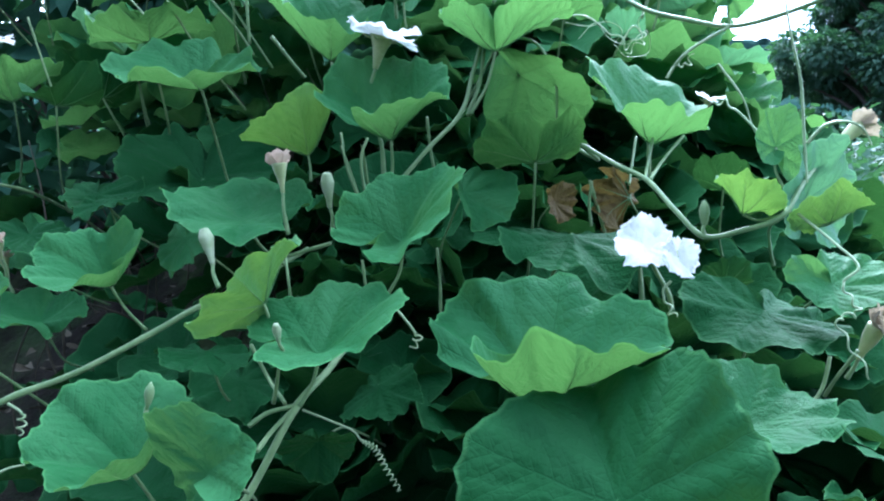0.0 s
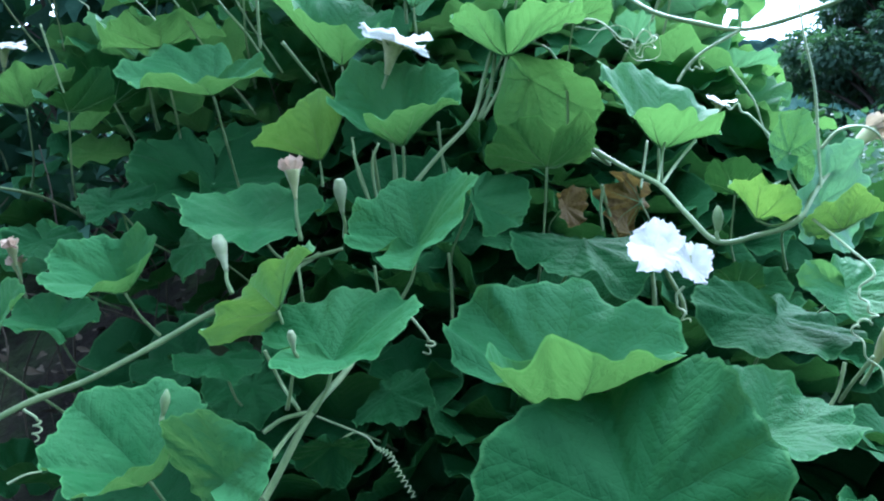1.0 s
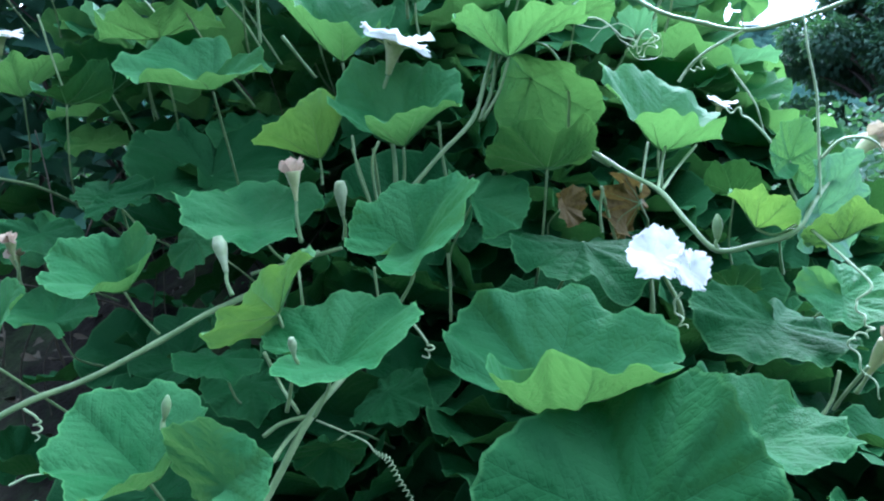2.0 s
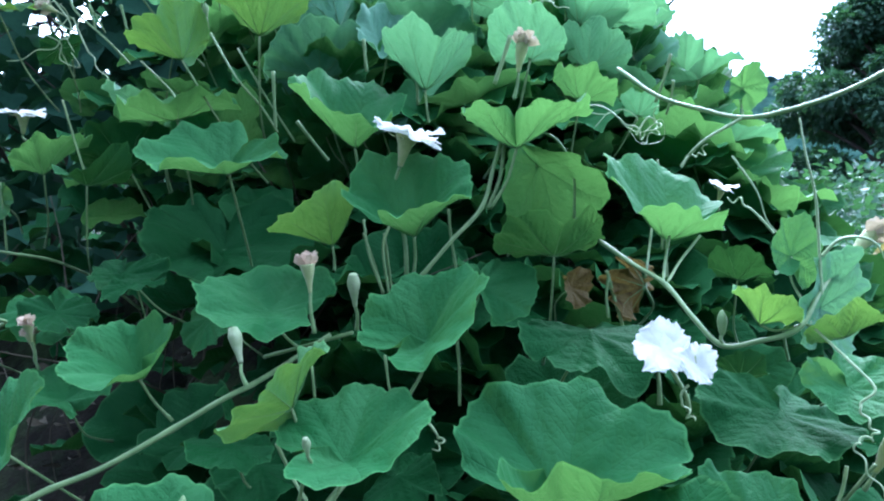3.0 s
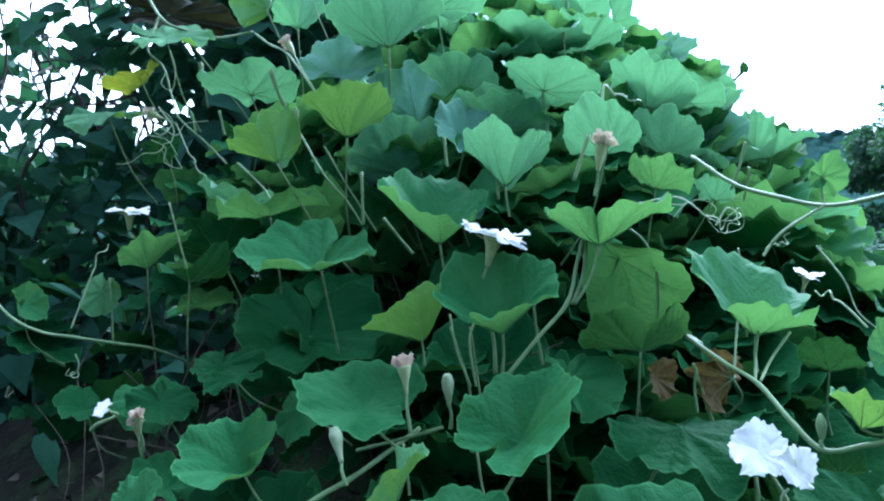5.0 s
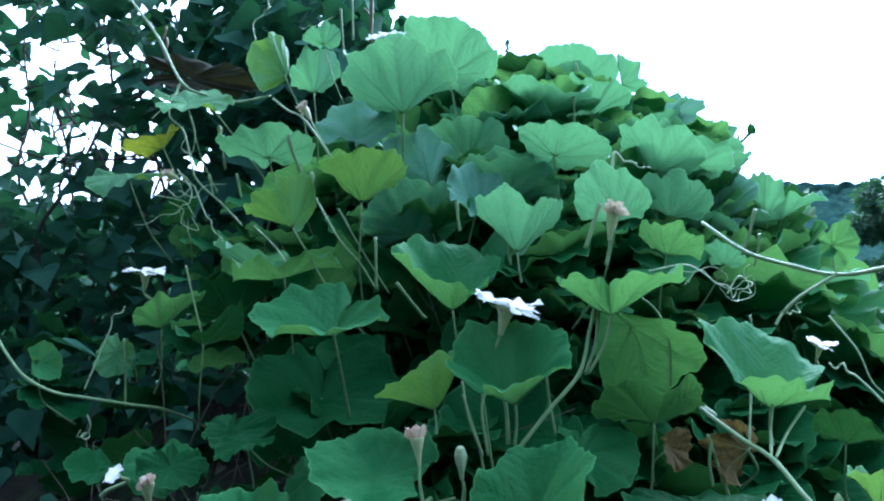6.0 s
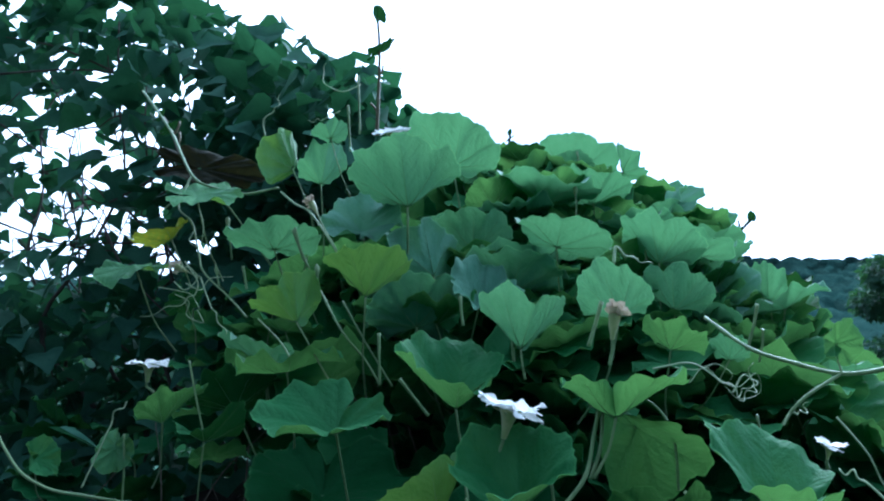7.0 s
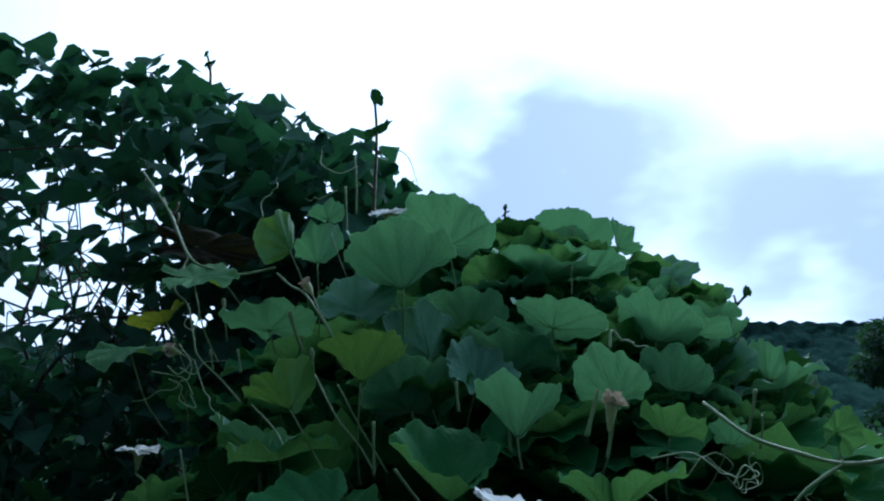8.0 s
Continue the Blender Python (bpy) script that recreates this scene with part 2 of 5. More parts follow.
def link_part(name, mesh, parent, label=""):
    """One mesh object under a thing or a part."""
    ob = new(name, mesh)
    ob.parent = parent
    return tagged(ob, label)


def thing(name, place, label, category, group=""):
    ob = new(name)
    ob.empty_display_size = 0.02
    ob.location = place
    return tagged(ob, label, category, group, "thing")


def curve_through(points, n):
    """n places on a smooth line through the points."""
    p = np.array(points, float)
    p = np.vstack([2 * p[0] - p[1], p, 2 * p[-1] - p[-2]])
    out = []
    for u in np.linspace(0, len(p) - 3 - 1e-6, n):
        i = int(u)
        f = u - i
        a, b, c, d = p[i : i + 4]
        out.append(0.5 * (2 * b + (c - a) * f + (2 * a - 5 * b + 4 * c - d) * f * f + (3 * b - 3 * c + d - a) * f**3))
    return np.array(out)


def tube(name, line, radii, material, sides=8, origin=(0, 0, 0)):
    """A round stem along the line; the radii run with it, and the ends are closed."""
    line = np.asarray(line, float) - np.array(origin)
    n = len(line)
    radii = np.interp(np.linspace(0, 1, n), np.linspace(0, 1, len(radii)), radii)
    ways = np.gradient(line, axis=0)
    ways /= np.linalg.norm(ways, axis=1)[:, None] + 1e-9
    side = np.cross(ways[0], (0.31, 0.2, 0.93))
    verts, faces = [], []
    for i in range(n):
        side = side - ways[i] * (side @ ways[i])
        side /= np.linalg.norm(side) + 1e-9
        other = np.cross(ways[i], side)
        for k in range(sides):
            a = 2 * math.pi * k / sides
            verts.append(line[i] + radii[i] * (math.cos(a) * side + math.sin(a) * other))
    for i in range(n - 1):
        for k in range(sides):
            k2 = (k + 1) % sides
            faces.append((i * sides + k, i * sides + k2, (i + 1) * sides + k2, (i + 1) * sides + k))
    faces += [tuple(range(sides))[::-1], tuple((n - 1) * sides + k for k in range(sides))]
    mesh = bpy.data.meshes.new(name)
    mesh.from_pydata(verts, [], faces)
    return smooth(mesh, material)


# ---- gourd leaves ----
LOBES = ((0, 8, 26, 47, 72, 96, 122, 148, 168, 180), (1.0, 0.965, 0.90, 0.975, 0.90, 0.945, 0.90, 0.76, 0.46, 0.12))


def lip_rise(an, ry, lip):
    """How far a turned-up part of the margin stands above the blade: lip gives its middle direction and height."""
    off = np.abs((an - radians(lip[0]) + math.pi) % (2 * math.pi) - math.pi)
    spread = np.clip(1.15 * np.cos(np.minimum(off * 0.66, 1.57)), 0, 1)
    f = np.clip((ry - 0.15) / 0.85, 0, 1)
    return lip[1] * spread * f**1.4


def blade_grid(rng, broad, cup, wave, rings, steps, lip=(0, 0), lopsided=0.0, bend=(0, 0, 0, 0)):
    """Verts and faces of a five-lobed blade whose stalk joins at the origin and whose tip lies along +y; x, y flat places and rim shares too."""
    ang = np.radians(np.linspace(-179.5, 179.5, steps))
    out = np.interp(np.degrees(np.abs(ang)), *LOBES)
    ph = rng.uniform(0, 6.28, 9)
    lop = rng.uniform(-0.06, 0.06) + lopsided
    out = out * (1 + lop * np.sin(ang) + 0.03 * np.sin(3 * ang + ph[0]) + 0.025 * np.sin(7 * ang + ph[1]) + 0.018 * np.sin(13 * ang + ph[2]))
    tooth = np.abs(((ang * 17 / math.pi + ph[3]) % 1.0) - 0.4)
    out = out * (1 + 0.075 * (tooth - 0.3) * (np.abs(ang) < 2.7))
    rho = np.linspace(0, 1, rings + 1)[1:] ** 0.85
    ry, an = np.meshgrid(rho, ang, indexing="ij")
    rr = ry * out[None, :]
    flat_x, flat_y = rr * np.sin(an), rr * np.cos(an)
    ruffle = 0.55 * np.sin(3 * an + ph[4]) + 0.5 * np.sin(5 * an + ph[5]) + 0.5 * np.sin(9 * an + ph[6]) + 0.32 * np.sin(16 * an + ph[7])
    z = rr * cup * (1.15 - 0.25 * ry**2) + wave * ry**2.3 * ruffle * 2.1
    # the blade sags and lifts in two, three and more waves round the stalk
    for k in range(len(bend) // 2):
        z += ry**1.6 * (bend[2 * k] * np.cos((k + 2) * an) + bend[2 * k + 1] * np.sin((k + 2) * an))
    rise = lip_rise(an, ry, lip)
    z += rise * (1 + 0.22 * np.sin(6 * an + ph[6]) * ry)
    flat_s = 1 - 0.45 * rise
    # furrow along each main vein
    for d in (0, 47, -47, 96, -96, 140, -140):
        off = np.abs((an - radians(d) + math.pi) % (2 * math.pi) - math.pi) * rr
        z -= 0.030 * np.exp(-((off / 0.07) ** 2)) * np.minimum(1, rr * 4)
    z += 0.010 * np.sin(flat_x * 21 + ph[8]) * np.sin(flat_y * 19 + ph[0]) * ry
    z += 0.020 * np.sin(flat_x * 8 + ph[2]) * np.sin(flat_y * 7 + ph[3]) * ry
    z -= 0.05 * np.maximum(0, ry - 0.8) * (0.5 + ph[1] / 6.28)
    verts = np.stack([flat_x * broad * flat_s, flat_y * flat_s, z], -1).reshape(-1, 3)
    verts = np.vstack([[0, 0, 0], verts])
    flats = np.vstack([[0, 0], np.stack([flat_x, flat_y], -1).reshape(-1, 2)])
    rims = np.r_[0, ry.ravel()]
    faces = [(0, 1 + k + 1, 1 + k) for k in range(steps - 1)]
    for i in range(rings - 1):
        a, b = 1 + i * steps, 1 + (i + 1) * steps
        faces += [(a + k, a + k + 1, b + k + 1, b + k) for k in range(steps - 1)]
    return verts, faces, flats, rims


def blade_mesh(name, verts, faces, flats, rims, material):
    mesh = bpy.data.meshes.new(name)
    mesh.from_pydata(verts.tolist(), [], faces)
    loops = np.empty(len(mesh.loops), int)
    mesh.loops.foreach_get("vertex_index", loops)
    for layer, data in (("leaf", flats), ("rim", np.stack([rims, rims], -1))):
        mesh.uv_layers.new(name=layer).data.foreach_set("uv", data[loops].astype(np.float32).ravel())
    return smooth(mesh, material)


LEAF_WORDS = [
    "broad mid-green gourd leaf with wavy toothed margin",
    "young yellow-green gourd leaf with soft wavy margin",
    "dark green mature gourd leaf within the vine, shade put into its colour",
    "grey-green gourd leaf high on the vine, haze put into its colour",
    "brown dying gourd leaf drooping on the vine, darkened for shade",
    "yellowing gourd leaf with brown ragged edge",
    "withered orange-brown gourd leaf hanging within the vine",
    "broad deep green gourd leaf with wavy rim, shade in its colour",
]
leaf_seed = 0


def leaf(x, y, z, rx, ry, rz, size, broad=1.0, cup=0.3, wave=0.03, tone=0, to=None, lip=(0, 0), lopsided=0.0, bend=(0, 0, 0, 0)):
    """A gourd leaf: its blade, thick ribs beneath and a long stalk that runs to the place given."""
    global leaf_seed
    leaf_seed += 1
    rng = np.random.default_rng(leaf_seed)
    m = pose(x, y, z, rx, ry, rz)
    ob = thing("gourd_leaf", (x, y, z), LEAF_WORDS[tone], "leaf", "leaves of the gourd vine")
    ob.matrix_basis = m
    near = y < 1.0
    verts, faces, flats, rims = blade_grid(rng, broad, cup, wave, 22 if near else 14, 128 if near else 88, lip, lopsided, bend)
    blade = link_part("blade", blade_mesh("blade", verts * size, faces, flats, rims, LEAF[tone]), ob)
    end = m.inverted() @ Vector(to)
    bow = Vector((0, 0, -0.25 * end.length))
    line = curve_through([(0, 0, -0.001), tuple(end * 0.35 + bow * 0.6), tuple(end * 0.7 + bow * 0.35), tuple(end)], 14)
    thick = 0.0010 + 0.0105 * size
    link_part("stalk", tube("stalk", line, [thick * 0.85, thick * 0.9, thick * 1.2], STEM), ob, "pale green hairy leaf stalk")
    rings, steps = (22, 128) if near else (14, 88)
    grid = verts[1:].reshape(rings, steps, 3) * size
    for d in (0, 47, -47, 96, -96, 140, -140):
        k = int(round((d + 179.5) / 359 * (steps - 1)))
        ray = [(0, 0, -0.001)] + [tuple(grid[i, k] - (0, 0, 0.0004 + thick * 0.5 * (1 - i / rings))) for i in range(0, int(rings * 0.8), 2)]
        link_part("rib", tube("rib", ray, [thick * 0.5, thick * 0.22, thick * 0.06], RIB, 5), blade)
    return ob


# ---- stems, tendrils, flowers and buds ----
def vine_stem(points, radius):
    line = curve_through(points, 8 * len(points))
    swell = 1 + 0.18 * np.maximum(0, np.sin(np.linspace(0, 3.14 * len(points), len(line)))) ** 6
    ob = new("vine_stem", tube("vine_stem", line, radius * swell, STEM, 10, points[0]))
    ob.location = points[0]
    return tagged(ob, "pale green hairy gourd vine stem among leaves", "stem", "stems of the gourd vine", "thing")


def bare_stalk(points, radius):
    line = curve_through(points, 14)
    ob = new("flower_stalk", tube("flower_stalk", line, [radius * 1.0, radius * 0.75, radius * 0.9], STEM, 8, points[0]))
    ob.location = points[0]
    return tagged(ob, "bare pale green stalk whose flower has dropped", "stalk", "bare stalks on the vine", "thing")


def tendril(points, radius, coil=0.0, turns=0):
    """A thin tendril; its second half winds into a coil."""
    n = 20 * len(points)
    line = curve_through(points, n)
    if coil:
        ways = np.gradient(line, axis=0)
        ways /= np.linalg.norm(ways, axis=1)[:, None] + 1e-9
        side = np.cross(ways, (0.2, -0.6, 0.77))
        side /= np.linalg.norm(side, axis=1)[:, None] + 1e-9
        other = np.cross(ways, side)
        u = np.linspace(0, 1, n)
        grow = np.clip((u - 0.45) / 0.2, 0, 1)[:, None] * coil * (1 - 0.45 * u[:, None])
        a = (2 * math.pi * turns * (1.8 if turns > 3 else 0.9) * np.clip(u - 0.45, 0, 1) / 0.55)[:, None]
        line = line + grow * (np.cos(a) * side + np.sin(a) * other)
    ob = new("tendril", tube("tendril", line, [radius * 1.3, radius, radius * 0.6], TENDRIL, 6, points[0]))
    ob.location = points[0]
    return tagged(ob, "thin pale curling tendril of the gourd vine", "tendril", "tendrils of the gourd vine", "thing")


flower_seed = 500


def petal_mesh(rng, length, width, lift, frill=1.0):
    """A crinkled petal from the throat outwards along +y, broad, notched and ruffled at its end, with a small point."""
    nu, nv = 30, 20
    verts, faces = [], []
    p = rng.uniform(0, 6.28, 9)
    for i in range(nv + 1):
        v = i / nv
        half = width * (0.14 + 0.86 * math.sin(v * 1.9) ** 0.85) * (1 - 0.22 * max(0, v - 0.75) / 0.25)
        for j in range(nu + 1):
            u = 2 * j / nu - 1
            end = 1 - 0.24 * u * u + v * (0.06 * math.sin(5 * u + p[0]) + 0.05 * math.sin(11 * u + p[1]) + 0.02 * frill * math.sin(23 * u + p[7]))
            end += 0.10 * v**6 * math.exp(-(((u - 0.2 * math.sin(p[8])) / 0.13) ** 2))
            crumple = v * v * (0.085 * math.sin(4 * u + p[2]) + 0.04 * v * math.sin(9 * u + 5 * v + p[3]) + 0.02 * frill * v * v * math.sin(17 * u - 7 * v + p[4]))
            crumple = frill * (crumple + 0.015 * v * math.sin(13 * v + 4 * u + p[5]))
            z = lift * v - 0.25 * lift * v**3 + crumple - 0.10 * (1 - u * u) * v * (1 - v)
            verts.append((half * u, length * v * end, length * z))
    for i in range(nv):
        for j in range(nu):
            a = i * (nu + 1) + j
            faces.append((a, a + 1, a + nu + 2, a + nu + 1))
    mesh = bpy.data.meshes.new("petal")
    mesh.from_pydata(verts, [], faces)
    return smooth(mesh, PETAL)


def flower(place, face, radius, foot, frill=1.0, broad=0.66):
    """An open white gourd flower: five crinkled petals, a green throat tube, sepals and a long stalk."""
    global flower_seed
    flower_seed += 1
    rng = np.random.default_rng(flower_seed)
    turn = Vector(face).normalized().to_track_quat("Z", "Y").to_matrix().to_4x4()
    m = Matrix.Translation(place) @ turn
    ob = thing("gourd_flower", place, "open white gourd flower with five crinkled petals", "flower", "white gourd flowers")
    ob.matrix_basis = m
    for k in range(5):
        petal = link_part("petal", petal_mesh(rng, radius * rng.uniform(0.88, 1.06), radius * broad, rng.uniform(0.0, 0.26), frill), ob)
        petal.matrix_basis = Matrix.Translation((0, 0, 0.0008 * k)) @ pose(0, 0, 0, rng.uniform(-10, 10), rng.uniform(-10, 10), 72 * k + rng.uniform(-9, 9))
    line = [(0, 0, 0.02 * radius), (0, 0, -0.3 * radius), (0, 0, -0.62 * radius), (0, 0, -0.9 * radius)]
    calyx = link_part("calyx", tube("calyx", curve_through(line, 10), [radius * 0.36, radius * 0.21, radius * 0.13, radius * 0.08], CALYX, 12), ob, "pale green tapering calyx tube")
    for k in range(5):
        a = radians(72 * k + 36)
        d = np.array((math.cos(a), math.sin(a), 0))
        sepal = [d * radius * 0.2 + (0, 0, -0.1 * radius), d * radius * 0.42 + (0, 0, -0.08 * radius), d * radius * 0.58 + (0, 0, -0.02 * radius)]
        link_part("sepal", tube("sepal", sepal, [0.0016, 0.0012, 0.0005], CALYX, 5), calyx)
    end = m.inverted() @ Vector(foot)
    base = Vector((0, 0, -0.88 * radius))
    line = curve_through([tuple(base), tuple(base + Vector((0, 0, -0.25 * (end - base).length))), tuple(base.lerp(end, 0.65)), tuple(end)], 16)
    link_part("stalk", tube("stalk", line, [0.0022, 0.0024, 0.0032], STEM), ob, "slender pale green flower stalk")
    return ob


BUD_WORDS = [
    "closed green gourd flower bud on its stalk",
    "closed pale greenish-white gourd bud on stalk",
    "wilted pinkish gourd flower closing on stalk",
    "dried brownish gourd flower crumpled on stalk",
]


def bud(place, foot, length, kind):
    """A bud or a spent flower: a fluted body, a crumpled crown where it has flowered, and a stalk."""
    global flower_seed
    flower_seed += 1
    rng = np.random.default_rng(flower_seed)
    place, foot = Vector(place), Vector(foot)
    m = Matrix.Translation(place) @ (place - foot).normalized().to_track_quat("Z", "Y").to_matrix().to_4x4()
    ob = thing("gourd_bud", place, BUD_WORDS[kind], "bud", "buds of the gourd vine")
    ob.matrix_basis = m
    skin, prof = {
        0: (STEM, (0.10, 0.16, 0.20, 0.17, 0.05)),
        1: (BUD, (0.06, 0.085, 0.14, 0.18, 0.11)),
        2: (CALYX, (0.06, 0.08, 0.13, 0.20, 0.24)),
        3: (CALYX, (0.07, 0.10, 0.16, 0.20, 0.20)),
    }[kind]
    sides, rows = 15, 14
    verts, faces = [], []
    for i in range(rows):
        v = i / (rows - 1)
        r = float(np.interp(v, np.linspace(0, 1, 5), prof)) * length
        for k in range(sides):
            a = 2 * math.pi * k / sides + v * 0.7
            flute = 1 + 0.10 * math.cos(5 * a) * v + 0.05 * rng.uniform(-1, 1) * v
            verts.append((r * flute * math.cos(a), r * flute * math.sin(a), length * (0.95 * v - 0.55)))
    for i in range(rows - 1):
        for k in range(sides):
            k2 = (k + 1) % sides
            faces.append((i * sides + k, i * sides + k2, (i + 1) * sides + k2, (i + 1) * sides + k))
    faces += [tuple(range(sides))[::-1], tuple((rows - 1) * sides + k for k in range(sides))]
    mesh = bpy.data.meshes.new("body")
    mesh.from_pydata(verts, [], faces)
    link_part("body", smooth(mesh, skin), ob)
    if kind >= 2:
        for k in range(5):
            fold = petal_mesh(rng, length * 0.5, length * 0.34, 0.7)
            fold.materials[0] = PINK if kind == 2 else BROWN
            p = link_part("petal", fold, ob, "shrivelled petal")
            p.matrix_basis = pose(0, 0, 0.30 * length, rng.uniform(-15, 55), rng.uniform(-30, 30), 72 * k + rng.uniform(-15, 15))
    end = m.inverted() @ foot
    base = Vector((0, 0, -0.54 * length))
    line = curve_through([tuple(base), tuple(base.lerp(end, 0.4) + Vector((0.002, 0, 0))), tuple(end)], 12)
    link_part("stalk", tube("stalk", line, [0.0017, 0.0018, 0.0026], STEM), ob, "slender pale green stalk")
    return ob


def shoot(points):
    """A young upright shoot of the creeper: a reddish stalk, a folded tip and small leaves."""
    global flower_seed
    flower_seed += 1
    rng = np.random.default_rng(flower_seed)
    ob = thing("creeper_shoot", points[-1], "young reddish creeper shoot with small folded leaves", "shoot")
    m = Matrix.Translation(points[-1])
    line = curve_through(points, 20)
    link_part("stalk", tube("stalk", line, [0.004, 0.0045, 0.0055], YOUNG, 7, points[-1]), ob)
    tall = float(np.linalg.norm(np.array(points[0]) - np.array(points[-1])))
    for at in (9, 14) if tall > 0.1 else ():
        out = line[at] + (rng.uniform(-0.02, 0.02), 0, rng.uniform(0.03, 0.05))
        link_part("side_stalk", tube("side_stalk", curve_through([line[at], (line[at] + out) / 2 + (0.004, 0, 0), out], 6), [0.004, 0.003], YOUNG, 6, points[-1]), ob)
    for k, at in enumerate((0, 6)):
        verts, faces, flats, rims = blade_grid(rng, 0.6, 0.5 if k == 0 else 0.15, 0.03, 8, 48)
        b = link_part("blade", blade_mesh("blade", verts * min(0.045, 0.22 * tall) * (0.8 if k == 0 else 1.3), faces, flats, rims, LEAF[2]), ob)
        b.matrix_basis = Matrix.Translation(Vector(line[at]) - Vector(points[-1])) @ pose(0, 0, 0, 75 if k == 0 else 35, 0, rng.uniform(-40, 40) if k == 0 else -80)
    return ob


# ---- the gourd vine: leaves ----
# tones 2, 4 and 7 carry shade in their colour, tone 3 carries haze
leaf(0.147, 0.440, 0.979, 40, 10, -30, 0.136, 0.78, cup=0.01, wave=0.040, tone=2, to=(0.262, 0.726, 0.758), lip=(-1, 0.01), lopsided=-0.01, bend=(-0.12, 0.15, 0.05, 0.13, -0.00, 0.02, 0.03, 0.02))
leaf(0.285, 0.575, 0.978, -6, 4, -82, 0.081, 1.04, cup=0.31, wave=0.040, tone=7, to=(0.286, 0.748, 0.813), lip=(-66, 0.19), lopsided=-0.00, bend=(-0.05, 0.03, -0.00, 0.04, -0.02, 0.01, 0.03, -0.00))
leaf(0.115, 0.603, 1.002, 18, 13, -66, 0.134, 1.01, cup=0.23, wave=0.040, tone=7, to=(0.152, 0.842, 0.799), lip=(131, 0.50), lopsided=0.03, bend=(-0.13, -0.12, 0.01, -0.03, -0.01, -0.02, 0.01, 0.03))
leaf(-0.086, 0.610, 1.029, 10, 2, -63, 0.092, 1.00, cup=0.44, wave=0.030, tone=0, to=(-0.103, 0.600, 0.982), lip=(-37, 0.07), lopsided=0.02, bend=(0.06, 0.00, -0.03, 0.06, -0.00, -0.00, -0.05, 0.03))
leaf(-0.146, 0.649, 1.066, 54, 12, -114, 0.076, 0.91, cup=0.33, wave=0.040, tone=1, to=(-0.140, 0.650, 0.965), lip=(34, 0.00), lopsided=-0.04, bend=(-0.15, -0.07, 0.01, 0.03, 0.03, 0.02, -0.03, 0.03))
leaf(-0.017, 0.722, 1.118, 42, 6, -42, 0.095, 0.75, cup=0.40, wave=0.035, tone=0, to=(-0.042, 0.735, 1.044), lip=(-155, 0.25), lopsided=0.19, bend=(-0.07, 0.05, -0.04, -0.02, -0.01, 0.00, 0.01, 0.02))
leaf(0.047, 0.851, 1.158, -47, -14, -150, 0.063, 0.94, cup=0.25, wave=0.040, tone=0, to=(0.024, 1.058, 0.998), lip=(6, 0.14), lopsided=-0.15, bend=(-0.21, 0.09, -0.12, 0.07, -0.00, -0.02, 0.00, -0.02))
leaf(-0.211, 0.815, 1.128, 5, -14, 85, 0.100, 0.94, cup=0.14, wave=0.040, tone=0, to=(-0.166, 0.825, 1.071), lip=(43, 0.07), lopsided=0.18, bend=(0.03, 0.00, 0.06, -0.06, 0.01, 0.01, -0.00, 0.02))
leaf(-0.343, 0.750, 1.061, 6, -25, 84, 0.075, 0.90, cup=0.65, wave=0.030, tone=0, to=(-0.313, 0.766, 1.006), lip=(157, 0.35), lopsided=-0.14, bend=(0.05, 0.00, 0.07, 0.01, -0.00, 0.02, 0.00, 0.02))
leaf(-0.242, 0.562, 0.937, -8, -20, 106, 0.083, 1.01, cup=0.48, wave=0.030, tone=0, to=(-0.244, 0.740, 0.763), lip=(-103, 0.34), lopsided=0.07, bend=(-0.04, 0.11, 0.03, 0.03, -0.01, -0.03, -0.03, -0.02))
leaf(-0.152, 0.497, 0.968, 60, -50, -1, 0.061, 0.76, cup=0.16, wave=0.040, tone=0, to=(-0.152, 0.634, 0.833), lip=(123, 0.09), lopsided=0.06, bend=(0.26, 0.09, 0.03, 0.01, -0.01, -0.04, -0.01, -0.01))
leaf(-0.039, 0.834, 1.221, 22, 8, -51, 0.096, 0.83, cup=0.70, wave=0.040, tone=0, to=(-0.040, 0.842, 1.168), lip=(-118, 0.23), lopsided=-0.11, bend=(-0.07, -0.08, -0.03, 0.03, 0.02, -0.00, -0.02, 0.00))
leaf(-0.149, 0.890, 1.202, 12, 11, -114, 0.079, 1.00, cup=0.63, wave=0.030, tone=1, to=(-0.145, 0.884, 1.169), lip=(0, 0.37), lopsided=0.04, bend=(-0.00, -0.01, -0.07, -0.01, -0.03, 0.01, 0.02, 0.00))
leaf(-0.325, 1.017, 1.291, -24, -8, 147, 0.115, 0.99, cup=0.48, wave=0.040, tone=0, to=(-0.364, 1.301, 1.038), lip=(20, 0.09), lopsided=0.08, bend=(0.05, -0.04, -0.00, -0.01, 0.01, 0.00, 0.02, 0.00))
leaf(-0.467, 1.183, 1.380, -13, 7, 155, 0.104, 1.14, cup=0.19, wave=0.080, tone=0, to=(-0.517, 1.382, 1.169), lip=(5, 0.20), lopsided=-0.18, bend=(0.09, -0.07, 0.02, 0.12, 0.04, -0.01, -0.01, -0.03))
leaf(-0.557, 1.054, 1.270, 17, -4, -159, 0.066, 1.00, cup=0.35, wave=0.040, tone=2, to=(-0.638, 1.211, 1.094), lip=(-98, 0.22), lopsided=-0.20, bend=(-0.13, -0.17, -0.10, -0.03, -0.01, 0.01, -0.00, -0.02))
